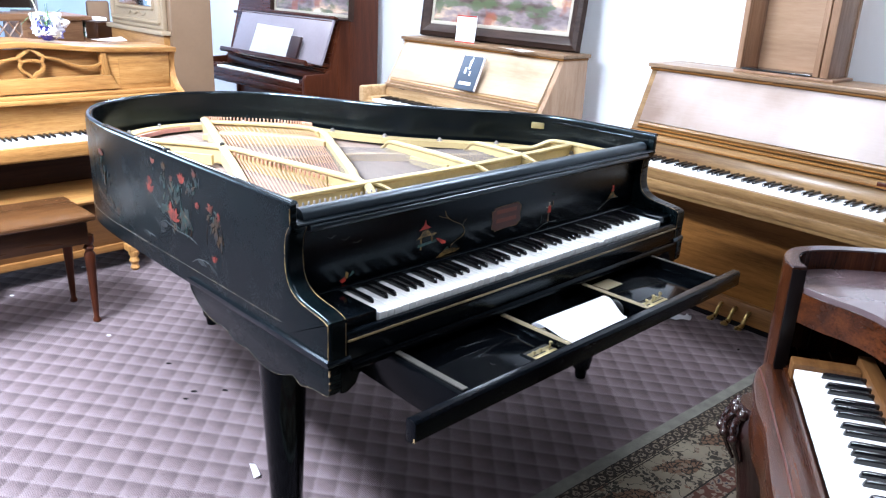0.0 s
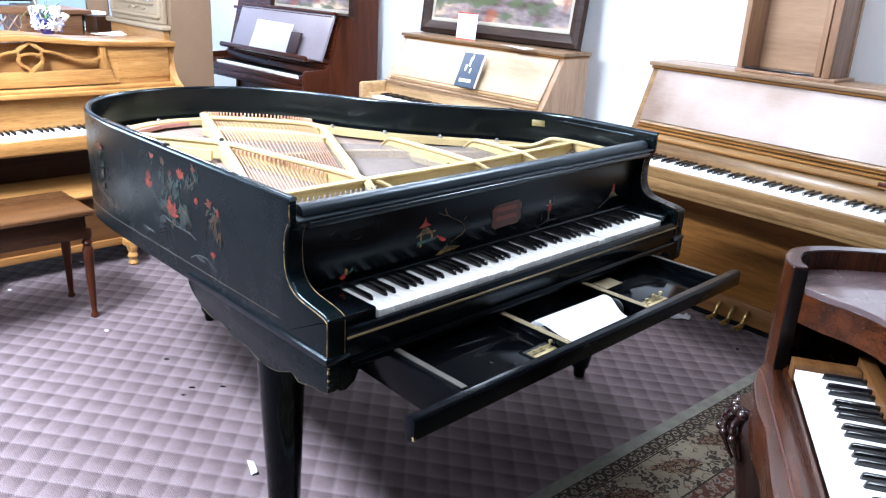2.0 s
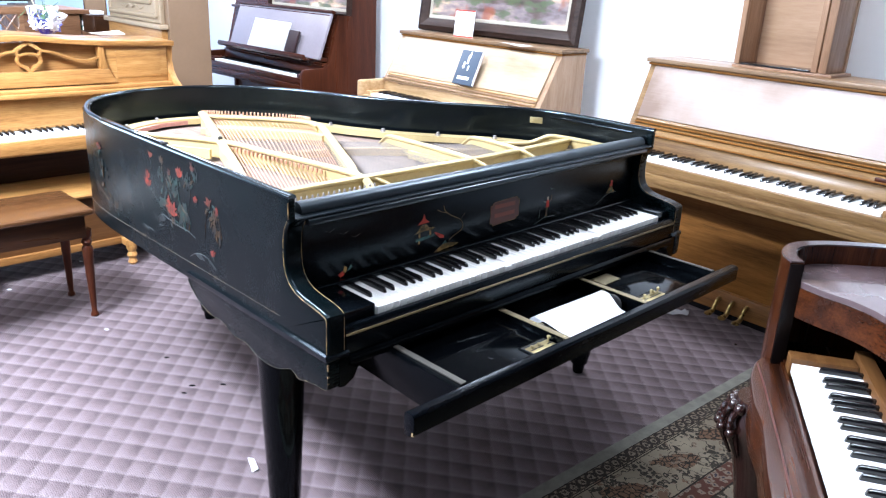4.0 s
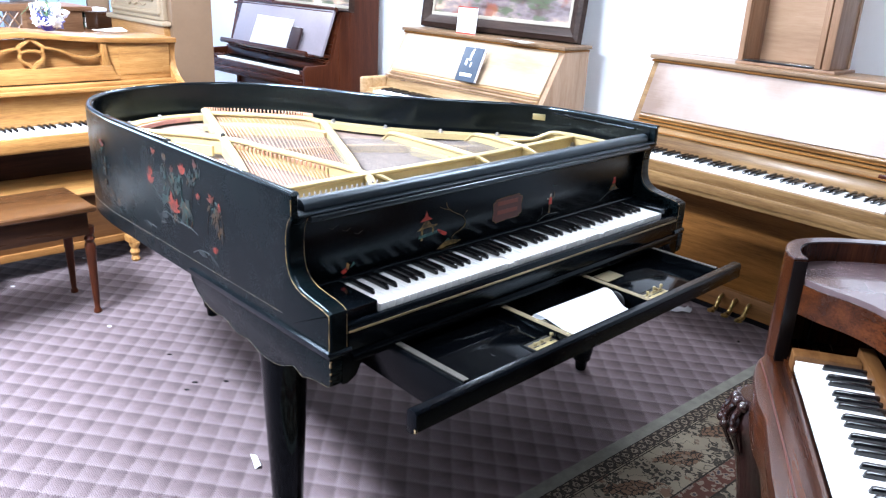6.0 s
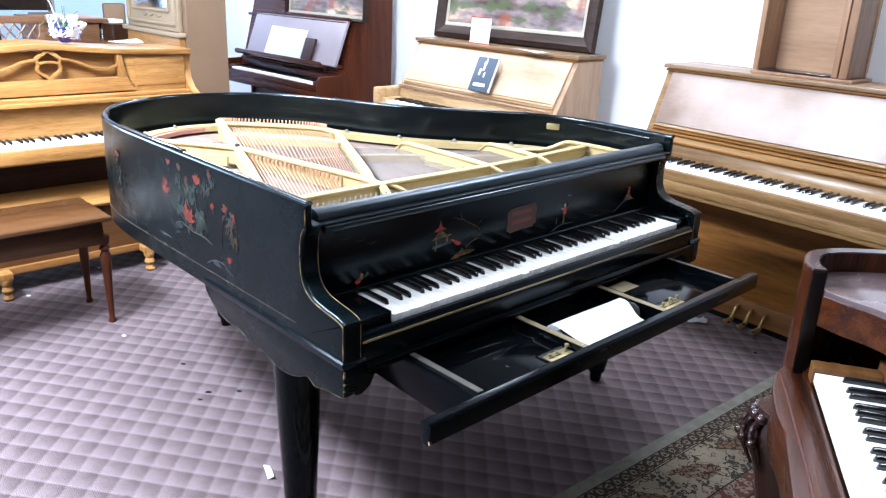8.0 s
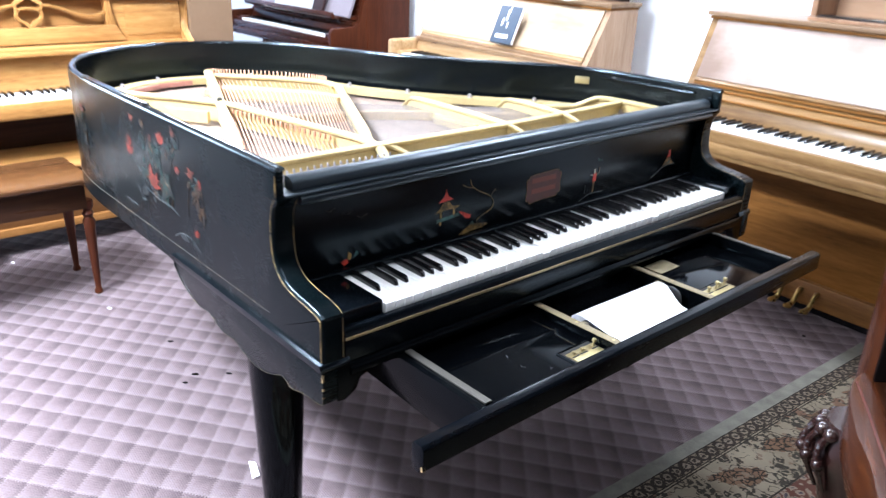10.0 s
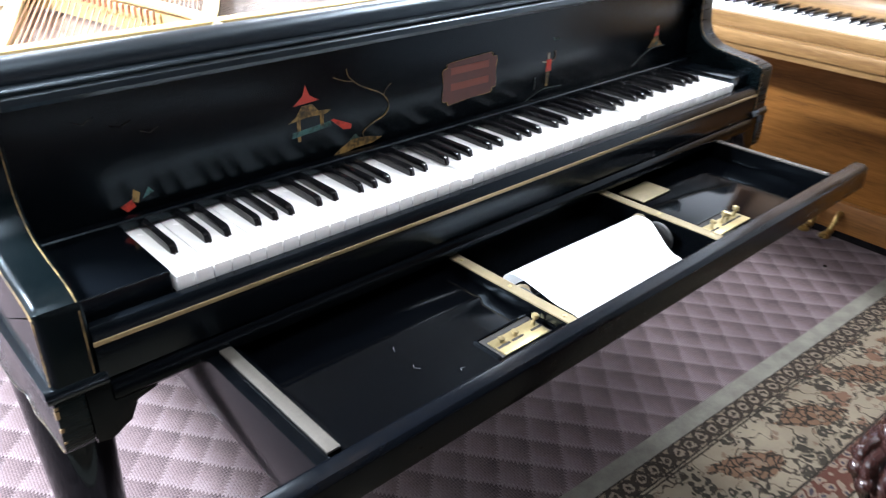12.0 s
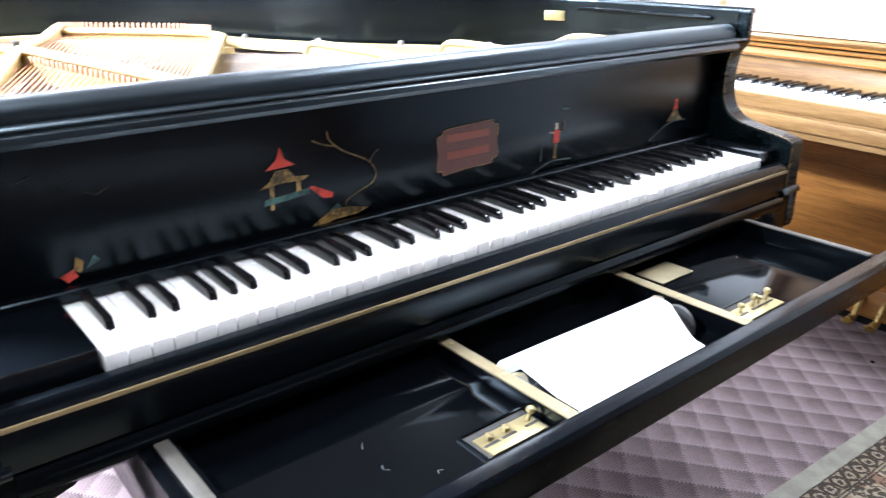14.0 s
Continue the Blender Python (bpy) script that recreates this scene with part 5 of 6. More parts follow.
# flowers in a vase on the console
vase = root("flower_vase", pose(0.215, 2.74, 1.136), "blue and white vase of white silk flowers", "vase")
BLUE_GLAZE = plain("blue_glaze", (0.02, 0.018, 0.14), 0.25, 0, 0.5, 30, 0, 0.2)
WHITE_PETAL = plain("white_petals", (0.80, 0.82, 0.88), 0.6, 0, 0.08, 30)
part("pot", lathe([(0.024, 0), (0.034, 0.012), (0.040, 0.035), (0.032, 0.058), (0.036, 0.066)], 20), BLUE_GLAZE, vase)
rnd = random.Random(4)
BLUE_PETAL = plain("blue_petals", (0.22, 0.24, 0.62), 0.6, 0, 0.15, 30)
for k in range(44):
    bm = bmesh.new()
    a, e = rnd.uniform(0, 2 * math.pi), rnd.uniform(-0.85, 1.0)
    l = rnd.uniform(0.05, 0.085) if e > 0 else rnd.uniform(0.05, 0.068)
    d = Vector((math.cos(a) * math.cos(e), math.sin(a) * math.cos(e), math.sin(e)))
    tip = Vector((0, 0, 0.065)) + d * l
    for q in range(5):
        w = Matrix.Translation(tip) @ d.to_track_quat("Z", "Y").to_matrix().to_4x4() @ pose(0, 0, 0, 0, 0, 72 * q) @ pose(0.012, 0, 0.002, 0, rnd.uniform(15, 60), 0)
        tmp = bmesh.new()
        bmesh.ops.create_uvsphere(tmp, u_segments=7, v_segments=5, radius=1.0, matrix=Matrix.Diagonal((0.021, 0.0062, 0.002, 1)))
        merge(bm, tmp, w)
    part("flower", bm, BLUE_PETAL if k % 5 == 0 else WHITE_PETAL, vase)
bm = bmesh.new()
for k in range(16):
    a, e, l = rnd.uniform(0, 2 * math.pi), rnd.uniform(0.0, 1.3), rnd.uniform(0.05, 0.12)
    add_tube(bm, [(0, 0, 0.06), (0.5 * l * math.cos(a) * math.cos(e), 0.5 * l * math.sin(a), 0.08 + 0.4 * l), (l * math.cos(a) * math.cos(e), l * math.sin(a), 0.065 + l * math.sin(e))], 0.0015, 5)
part("stems", bm, plain("silk_stems", (0.10, 0.20, 0.09), 0.7), vase, "", "stuff")
part("tall_twig", tube([(-0.02, 0, 0.06), (-0.05, 0, 0.17), (-0.075, 0.01, 0.24)], 0.003, 6), CREAM, vase)
sheet("paper_sheet", pose(0.46, 2.80, 1.126, -87, 0, -4), 0.15, 0.10, "loose white papers lying on the oak console", "paper")

# ---- bench ----
bench = root("piano_bench", pose(-0.36, 1.93, 0), "walnut piano bench with turned legs", "bench")
part("seat", box(-0.4, 0.42, 0.0, 0.37, 0.474, 0.497, 0.010, None, 3), wood("polished_bench_seat", (0.040, 0.016, 0.0055), (0.070, 0.029, 0.0105), (0.105, 0.046, 0.017), "x", 0.2, 0.5, 14, 1.6, 0.5), bench)
part("apron", box(-0.37, 0.39, 0.03, 0.34, 0.37, 0.474, 0.004), WALNUT_AND_SHADE, bench)
for lx in (-0.375, 0.395):
    for ly in (0.055, 0.335):
        part("leg", lathe([(0.013, 0), (0.017, 0.004), (0.017, 0.014), (0.011, 0.024), (0.013, 0.05), (0.021, 0.27), (0.023, 0.315), (0.015, 0.33), (0.023, 0.345), (0.015, 0.36), (0.023, 0.372), (0.023, 0.40)], 16, pose(lx, ly, 0)), MAHOG_Z, bench)

# ---- rosewood piano in front ----
rose = root("antique_piano", pose(0.594, -0.728, 0, 0, 0, -149.7), "rosewood antique piano with a curved case and carved legs", "piano")
RK = 0.70
keyboard(rose, 0.0, 0.0, RK, 45)
RIM_R = [(-0.085, -0.03), (-0.13, -0.040), (-0.185, -0.034), (-0.235, -0.008), (-0.275, 0.05), (-0.30, 0.13), (-0.32, 0.25), (-0.325, 0.42), (-0.30, 0.55)]
rr = [Vector((p.x, p.y)) for p in spline([(x, y, 0) for x, y in RIM_R], 6)]
bm = band(rr, 0.0, -0.033, 0.532, 0.905)
bmesh.ops.bevel(bm, geom=[e for e in bm.edges if e.calc_face_angle(0) > radians(60)], offset=0.004, segments=2, affect="EDGES")
part("curved_end", bm, ROSE_Z, rose, "curved rosewood end rising beside the keys")
part("end_cap", band(rr, -0.002, -0.031, 0.905, 0.909), ROSE_CAP, rose, "polished cap of the curved end, pale reflection painted in")
ARC = [(-0.095, 0.0), (-0.05, 0.045), (-0.012, 0.095), (0.045, 0.138), (0.15, 0.175), (0.35, 0.205), (0.62, 0.21), (0.85, 0.20), (1.10, 0.17)]
arc = [Vector((p.x, p.y)) for p in spline([(x, y, 0) for x, y in ARC], 6)]
inner_r = [p for p in offset_line(rr, -0.031)]
bm = bmesh.new()
outline = [(p.x, p.y) for p in arc] + [(1.12, 0.55), (-0.27, 0.55)] + [(p.x, p.y) for p in reversed(inner_r) if p.y < 0.5]
part("shelf", prism(outline, 0.846, 0.860, "z", 0.0005), GREY_GLOSS, rose, "polished curved shelf, reflection greyed into its colour")
part("fascia", band(arc, -0.002, 0.03, 0.775, 0.846), ROSE_X, rose, "curved rosewood fascia")
part("inner_back", box(-0.28, 1.12, 0.30, 0.32, 0.60, 0.846, 0.002), ROSE_X, rose)
GOLDEN = wood("pale_key_block", (0.06, 0.024, 0.007), (0.105, 0.045, 0.014), (0.15, 0.07, 0.024), "x")
part("key_block", box(-0.046, -0.003, -0.004, 0.137, 0.66, 0.711, 0.005), GOLDEN, rose, "golden brown block beside the lowest key")
# Darker rosewood on a thin added panel paints the end face's shade.
SHADED_END = wood("shaded_rosewood", (0.004, 0.003, 0.003), (0.008, 0.006, 0.006), (0.014, 0.010, 0.009), "z", 0.3, 0.0, 18, 1.4, 0.2)
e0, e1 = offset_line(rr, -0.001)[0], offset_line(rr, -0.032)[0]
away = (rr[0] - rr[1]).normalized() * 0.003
part("end_shade_panel", prism([(e0.x, e0.y), (e0.x + away.x, e0.y + away.y), (e1.x + away.x, e1.y + away.y), (e1.x, e1.y)], 0.652, 0.902, "z", 0.0008), SHADED_END, rose, "end of the curved case with its shade painted in")
part("name_batten", box(-0.07, 1.08, 0.138, 0.17, 0.67, 0.725, 0.003), GOLDEN, rose, "golden brown batten behind the keys")
LEDGE = [(-0.125, -0.036), (-0.10, -0.050), (-0.073, -0.064), (-0.02, -0.076), (0.03, -0.081), (0.12, -0.083), (0.17, -0.078), (0.22, -0.075), (0.30, -0.079), (0.42, -0.084), (0.6, -0.084), (1.08, -0.082)]
lg = [(p.x, p.y) for p in spline([(x, y, 0) for x, y in LEDGE], 5)]
part("front_ledge", prism(lg + [(1.08, 0.0), (-0.125, 0.0)], 0.632, 0.652, "z", 0.005), ROSE_X, rose, "serpentine front ledge")
part("ledge_bead", tube([(-0.07, -0.058, 0.653), (0.02, -0.054, 0.653), (0.3, -0.050, 0.653), (1.07, -0.050, 0.653)], 0.0022, 6), plain("red_brown_bead", (0.07, 0.018, 0.012), 0.5, 0, 0.2, 30, 0, 0.0), rose)
part("keyslip", box(-0.06, 1.08, -0.012, -0.002, 0.65, 0.672, 0.002), ROSE_X, rose)
part("case", prism(lg + [(1.06, 0.52), (-0.27, 0.52)], 0.53, 0.632, "z", 0.004, Matrix.Translation((0, 0.008, 0))), ROSE_X, rose)
part("keybed", box(-0.2, 1.08, 0.0, 0.5, 0.60, 0.665, 0), ROSE_X, rose)
part("treble_end", box(1.08, 1.13, -0.04, 0.54, 0.53, 0.905, 0.01), ROSE_Z, rose)
CARVED = plain("dark_carved_rosewood", (0.016, 0.006, 0.005), 0.16, 0, 0.3, 40, 0.05, 0.3)
for lx, ly in ((-0.115, -0.01), (1.03, -0.01), (-0.15, 0.46), (1.03, 0.46)):
    leg_pts = [(lx, ly, 0.0), (lx, ly, 0.06), (lx, ly + 0.01, 0.2), (lx, ly, 0.36), (lx, ly - 0.02, 0.46), (lx, ly - 0.01, 0.54)]
    bm = bmesh.new()
    radii = (0.045, 0.032, 0.036, 0.055, 0.068, 0.06)
    tmp = bmesh.new()
    rings = []
    for (x, y, z), rad in zip([tuple(p) for p in spline(leg_pts, 3)], [radii[min(i // 3, 5)] + (radii[min(i // 3 + 1, 5)] - radii[min(i // 3, 5)]) * (i % 3) / 3 for i in range(16)]):
        rings.append([tmp.verts.new((x + rad * math.cos(2 * math.pi * k / 20), y + rad * math.sin(2 * math.pi * k / 20), z)) for k in range(20)])
    for p, q in zip(rings, rings[1:]):
        for k in range(20):
            tmp.faces.new((p[k], p[(k + 1) % 20], q[(k + 1) % 20], q[k]))
    tmp.faces.new(rings[0][::-1])
    tmp.faces.new(rings[-1])
    merge(bm, tmp)
    leg_ob = part("leg", bm, CARVED, rose, "carved rosewood leg with a scrolled knee")
    for k in range(9):
        a = 2.0 + 0.42 * k
        pts = spline([(lx + 0.060 * math.cos(a), ly - 0.01 + 0.060 * math.sin(a), 0.53), (lx + 0.078 * math.cos(a), ly - 0.02 + 0.078 * math.sin(a), 0.49),
                      (lx + 0.080 * math.cos(a + 0.15), ly - 0.02 + 0.080 * math.sin(a + 0.15), 0.45), (lx + 0.060 * math.cos(a + 0.1), ly - 0.01 + 0.06 * math.sin(a + 0.1), 0.39)], 4)
        bm = tube(pts, 0.010, 9, r_end=0.004)
        for q, rad in ((pts[1], 0.015), (pts[7], 0.013)):
            tmp = bmesh.new()
            bmesh.ops.create_uvsphere(tmp, u_segments=10, v_segments=7, radius=rad, matrix=Matrix.Translation(q))
            merge(bm, tmp)
        part("carving", bm, CARVED, leg_ob, "dark polished scroll")


# ---- rug ----
def rug_material():
    """Cream oriental rug: bands parallel to the edges, rosettes and leaves inside them."""
    m, nt, p = mat("oriental_rug_weave")
    vec = coords(nt)
    warp = node(nt, "ShaderNodeTexNoise", Scale=34.0, Detail=3.0)
    nt.links.new(vec, warp.inputs["Vector"])
    shift = nt.nodes.new("ShaderNodeVectorMath")
    shift.operation = "MULTIPLY_ADD"
    nt.links.new(warp.outputs["Color"], shift.inputs[0])
    shift.inputs[1].default_value = (0.034, 0.034, 0.0)
    nt.links.new(vec, shift.inputs[2])
    wv = shift.outputs[0]
    sep = nt.nodes.new("ShaderNodeSeparateXYZ")
    nt.links.new(vec, sep.inputs[0])
    wsep = nt.nodes.new("ShaderNodeSeparateXYZ")
    nt.links.new(wv, wsep.inputs[0])
    along = math_node(nt, "ADD", sep.outputs[0], sep.outputs[1])
    wavy = math_node(nt, "ADD", wsep.outputs[0], wsep.outputs[1])
    d = math_node(nt, "MINIMUM", math_node(nt, "MULTIPLY", sep.outputs[1], -1.0), math_node(nt, "SUBTRACT", 2.78, sep.outputs[0]))
    d = math_node(nt, "ADD", d, math_node(nt, "MULTIPLY", math_node(nt, "SUBTRACT", noise_tex(nt, vec, 60, 2), 0.5), 0.004))

    def below(v, limit):
        return math_node(nt, "LESS_THAN", v, limit)

    def inside(a, b):
        return math_node(nt, "MULTIPLY", math_node(nt, "GREATER_THAN", d, a), below(d, b))

    def cells(scale, feature="F1"):
        v = node(nt, "ShaderNodeTexVoronoi", Scale=scale, Randomness=0.9)
        v.feature = feature
        nt.links.new(wv, v.inputs["Vector"])
        return v.outputs["Distance"]

    n_fine, n_mid = noise_tex(nt, vec, 110, 3, 0.7), noise_tex(nt, vec, 24, 4, 0.65)
    col = ramp(nt, noise_tex(nt, vec, 6, 3), [(0.3, (0.155, 0.128, 0.092)), (0.7, (0.225, 0.19, 0.14))])
    # rust and pink sprays
    big = cells(9)
    col = mixc(nt, math_node(nt, "MULTIPLY", below(math_node(nt, "ADD", big, math_node(nt, "MULTIPLY", n_mid, 0.9)), 0.70), 0.8), col, (0.109, 0.048, 0.028))
    col = mixc(nt, math_node(nt, "MULTIPLY", below(math_node(nt, "ADD", cells(26), math_node(nt, "MULTIPLY", n_fine, 0.6)), 0.50), 0.6), col, (0.090, 0.047, 0.031))
    # bunches of small dark flowers with pale eyes, and thin dark vines
    small = cells(46)
    bunch = math_node(nt, "GREATER_THAN", noise_tex(nt, vec, 9, 3), 0.50)
    col = mixc(nt, math_node(nt, "MULTIPLY", math_node(nt, "MULTIPLY", below(small, 0.50), bunch), 0.93), col, (0.011, 0.012, 0.010))
    col = mixc(nt, math_node(nt, "MULTIPLY", below(small, 0.2), bunch), col, (0.164, 0.129, 0.101))
    vine = below(math_node(nt, "ABSOLUTE", math_node(nt, "SUBTRACT", noise_tex(nt, wv, 20, 1.0), 0.5)), 0.014)
    col = mixc(nt, math_node(nt, "MULTIPLY", vine, 0.9), col, (0.020, 0.016, 0.013))
    # palmettes with dark veins along the main border
    px = math_node(nt, "SUBTRACT", math_node(nt, "PINGPONG", math_node(nt, "ADD", wavy, 0.05), 0.13), 0.015)
    e2 = math_node(nt, "ADD", math_node(nt, "POWER", math_node(nt, "DIVIDE", px, 0.042), 2.0), math_node(nt, "POWER", math_node(nt, "DIVIDE", math_node(nt, "SUBTRACT", d, 0.19), 0.046), 2.0))
    e2 = math_node(nt, "ADD", e2, math_node(nt, "MULTIPLY", math_node(nt, "SUBTRACT", n_mid, 0.5), 3.2))
    main = inside(0.106, 0.287)
    vein = mixc(nt, below(cells(50, "DISTANCE_TO_EDGE"), 0.10), (0.117, 0.066, 0.039), (0.011, 0.009, 0.008))
    col = mixc(nt, math_node(nt, "MULTIPLY", below(e2, 1.1), main), col, vein)
    col = mixc(nt, math_node(nt, "MULTIPLY", below(e2, -0.1), main), col, (0.148, 0.109, 0.078))
    # outer guard band: cream rings on a dark ground
    cx = math_node(nt, "MULTIPLY", math_node(nt, "SUBTRACT", math_node(nt, "FRACT", math_node(nt, "MULTIPLY", sep.outputs[0], 1 / 0.042)), 0.5), 0.042)
    dist = math_node(nt, "SQRT", math_node(nt, "ADD", math_node(nt, "POWER", cx, 2.0), math_node(nt, "POWER", math_node(nt, "SUBTRACT", d, 0.072), 2.0)))
    dist = math_node(nt, "ADD", dist, math_node(nt, "MULTIPLY", math_node(nt, "SUBTRACT", noise_tex(nt, vec, 150, 2), 0.5), 0.022))
    ring = below(math_node(nt, "ABSOLUTE", math_node(nt, "SUBTRACT", dist, 0.0095)), 0.0030)
    guard = mixc(nt, ring, (0.017, 0.013, 0.011), (0.16, 0.13, 0.098))
    guard = mixc(nt, math_node(nt, "GREATER_THAN", dist, 0.0235), guard, (0.15, 0.12, 0.085))
    col = mixc(nt, inside(0.050, 0.094), col, guard)
    # inner guard band in dull red with rosettes
    rose_c = cells(40)
    red = mixc(nt, below(rose_c, 0.45), (0.07, 0.024, 0.017), (0.17, 0.13, 0.10))
    red = mixc(nt, below(rose_c, 0.22), red, (0.035, 0.031, 0.043))
    col = mixc(nt, inside(0.295, 0.365), col, red)
    for a, b in ((0.046, 0.050), (0.094, 0.098), (0.102, 0.106), (0.288, 0.294), (0.363, 0.369)):
        col = mixc(nt, inside(a, b), col, (0.011, 0.009, 0.008))
    pale = ramp(nt, n_mid, [(0.3, (0.125, 0.122, 0.104)), (0.7, (0.19, 0.184, 0.158))])
    col = mixc(nt, below(d, 0.046), col, pale)
    col = mixc(nt, math_node(nt, "MULTIPLY", n_fine, 0.3), col, (0.078, 0.062, 0.047))
    nt.links.new(col, p.inputs["Base Color"])
    p.inputs["Roughness"].default_value = 0.95
    p.inputs["Specular IOR Level"].default_value = 0.1
    bump(nt, p, noise_tex(nt, vec, 420, 2), 0.5, 0.002)
    return m


thing("rug", box(0, 2.78, -2.0, 0, 0.0, 0.010, 0.003), rug_material(), "cream oriental rug with floral bands and a pale border", "rug", m=pose(-0.61, -0.014, 0.0005, 0, 0, -3.2))

# ---- things on and behind the uprights ----
FRAME_DARK = wood("dark_picture_frame", (0.016, 0.009, 0.007), (0.03, 0.017, 0.013), (0.05, 0.03, 0.022), "x", 0.4, 0.0, 14, 1.6, 0.12)
LINER = plain("cream_frame_liner", (0.40, 0.36, 0.29), 0.5, 0, 0.06, 20)


def painting_material():
    """A soft landscape in pinks, greens and greys."""
    m, nt, p = mat("landscape_painting")
    vec = coords(nt, (0.8, 1.0, 2.1))
    n1, n2 = noise_tex(nt, vec, 3.2, 3.0), noise_tex(nt, vec, 9.0, 4.0)
    f = math_node(nt, "ADD", math_node(nt, "MULTIPLY", n1, 0.7), math_node(nt, "MULTIPLY", n2, 0.3))
    col = ramp(nt, f, [(0.34, (0.030, 0.018, 0.015)), (0.42, (0.10, 0.066, 0.062)), (0.48, (0.17, 0.135, 0.145)), (0.54, (0.27, 0.215, 0.20)), (0.59, (0.52, 0.36, 0.25)), (0.66, (0.82, 0.72, 0.58))])
    leaf = ramp(nt, noise_tex(nt, vec, 5.5, 3.0), [(0.52, (0, 0, 0)), (0.60, (1, 1, 1))])
    col = mixc(nt, math_node(nt, "MULTIPLY", leaf, 0.8), col, (0.07, 0.10, 0.045))
    rust = ramp(nt, noise_tex(nt, coords(nt, (1.3, 1.0, 1.0)), 4.0, 3.0), [(0.58, (0, 0, 0)), (0.66, (1, 1, 1))])
    col = mixc(nt, math_node(nt, "MULTIPLY", rust, 0.7), col, (0.26, 0.07, 0.035))
    nt.links.new(col, p.inputs["Base Color"])
    p.inputs["Roughness"].default_value = 0.3
    bump(nt, p, n2, 0.2, 0.001)
    return m


CANVAS = painting_material()


def framed_picture(m, w, h, border, label):
    r = root("framed_picture", m, label, "picture", "framed pictures")
    prof = [(0.0, 0.0), (-0.035, 0.006), (-0.045, border * 0.4), (-0.025, border * 0.8), (-0.02, border), (0.0, border)]
    for k, (length, off) in enumerate(((w, 0), (h, 0), (w, 0), (h, 0))):
        bm = bmesh.new()
        tmp = bmesh.new()
        lo = [tmp.verts.new((t, y, t)) for y, t in prof]
        hi = [tmp.verts.new((length - t, y, t)) for y, t in prof]
        tmp.faces.new(lo)
        tmp.faces.new(hi[::-1])
        for i in range(len(prof)):
            j = (i + 1) % len(prof)
            tmp.faces.new((lo[i], lo[j], hi[j], hi[i]))
        place = (pose(0, 0, 0), pose(w, 0, 0, 0, -90, 0), pose(w, 0, h, 0, -180, 0), pose(0, 0, h, 0, -270, 0))[k]
        merge(bm, tmp, place)
        part("frame_rail", bm, FRAME_DARK, r)
    b2 = border + 0.022
    bm = bmesh.new()
    for x0, x1, z0, z1 in ((border, w - border, border, b2), (border, w - border, h - b2, h - border), (border, b2, b2, h - b2), (w - b2, w - border, b2, h - b2)):
        add_box(bm, x0, x1, -0.016, -0.004, z0, z1, 0.002)
    part("liner", bm, LINER, r, "cream inner liner")
    part("canvas", box(b2, w - b2, -0.010, -0.004, b2, h - b2, 0), CANVAS, r, "soft landscape painting")
    return r


framed_picture(pose(2.72, 2.86, 1.118, -7, 0, -90), 1.36, 0.80, 0.085, "large landscape painting in a dark frame leaning on the wall")
framed_picture(pose(2.505, 4.43, 1.1725, -3, 0, -90), 1.06, 0.62, 0.024, "thin-framed dark print leaning on the mahogany piano")
card = root("card", pose(2.56, 2.37, 1.116, -6, 0, -90), "white standing card with red edges", "card")
part("board", box(0, 0.17, -0.004, 0.0, 0, 0.165, 0.001), PAPER, card)
for z in (0.0, 0.158):
    part("edge_band", box(0, 0.17, -0.0052, -0.0042, z, z + 0.007, 0), RED, card, "thin red band")
sheet("paper_sheet", pose(2.50, 1.86, 1.118, 86, 0, -95), 0.22, 0.10, "white papers lying on the blond piano", "paper")
BOOK_BLUE = plain("blue_book_cloth", (0.04, 0.06, 0.092), 0.5, 0, 0.15, 30)
book = root("book", M_POSE @ pose(0.715, 0.165, 0.850, -24, 0, 0), "blue hymn book standing on the blond piano's desk", "book")
part("cover", box(0, 0.165, -0.026, 0.0, 0, 0.215, 0.003), BOOK_BLUE, book)
part("pages", box(0.004, 0.1665, -0.022, -0.004, 0.004, 0.2165, 0.001), PAPER, book)
bm = bmesh.new()
for z0, z1, x0, x1 in ((0.03, 0.05, 0.03, 0.13), (0.10, 0.14, 0.045, 0.06), (0.13, 0.19, 0.07, 0.085), (0.09, 0.12, 0.09, 0.10), (0.17, 0.205, 0.08, 0.09)):
    add_box(bm, x0, x1, -0.0270, -0.0262, z0, z1)
part("lettering", bm, PAPER, book, "white cover lettering as plain bars", "stuff")

# open wooden cabinet standing on the walnut piano
CAB_BACK = wood("veneered_back", (0.27, 0.16, 0.095), (0.33, 0.205, 0.125), (0.39, 0.25, 0.16), "x", 0.45, 0.0, 8.0, 1.0)
hutch = root("display_cabinet", pose(2.47, 0.53, 1.1405, 0, 0, -93.5), "open wooden display cabinet with slim front posts", "cabinet")
CAB = wood("brown_cabinet_wood", (0.17, 0.088, 0.045), (0.25, 0.14, 0.08), (0.33, 0.195, 0.12), "z", 0.4)
part("base", box(0.10, 0.56, 0.0, 0.20, 0.0, 0.014, 0.003), CAB, hutch)
part("base_inset", box(0.14, 0.46, 0.0, 0.10, 0.0165, 0.024, 0.002), EBONY, hutch, "dark inset slab")
part("back_panel", box(0.13, 0.54, 0.165, 0.18, 0.016, 0.75, 0.002), CAB_BACK, hutch, "pale veneered back panel")
part("side_panel", box(0.112, 0.128, 0.024, 0.185, 0.016, 0.75, 0.003), CAB, hutch)
part("side_panel", box(0.50, 0.535, 0.0, 0.20, 0.016, 0.75, 0.003), CAB, hutch)
for px in (0.107, 0.468):
    part("post", box(px, px + 0.026, 0.0, 0.022, 0.016, 0.75, 0.004), CAB, hutch)
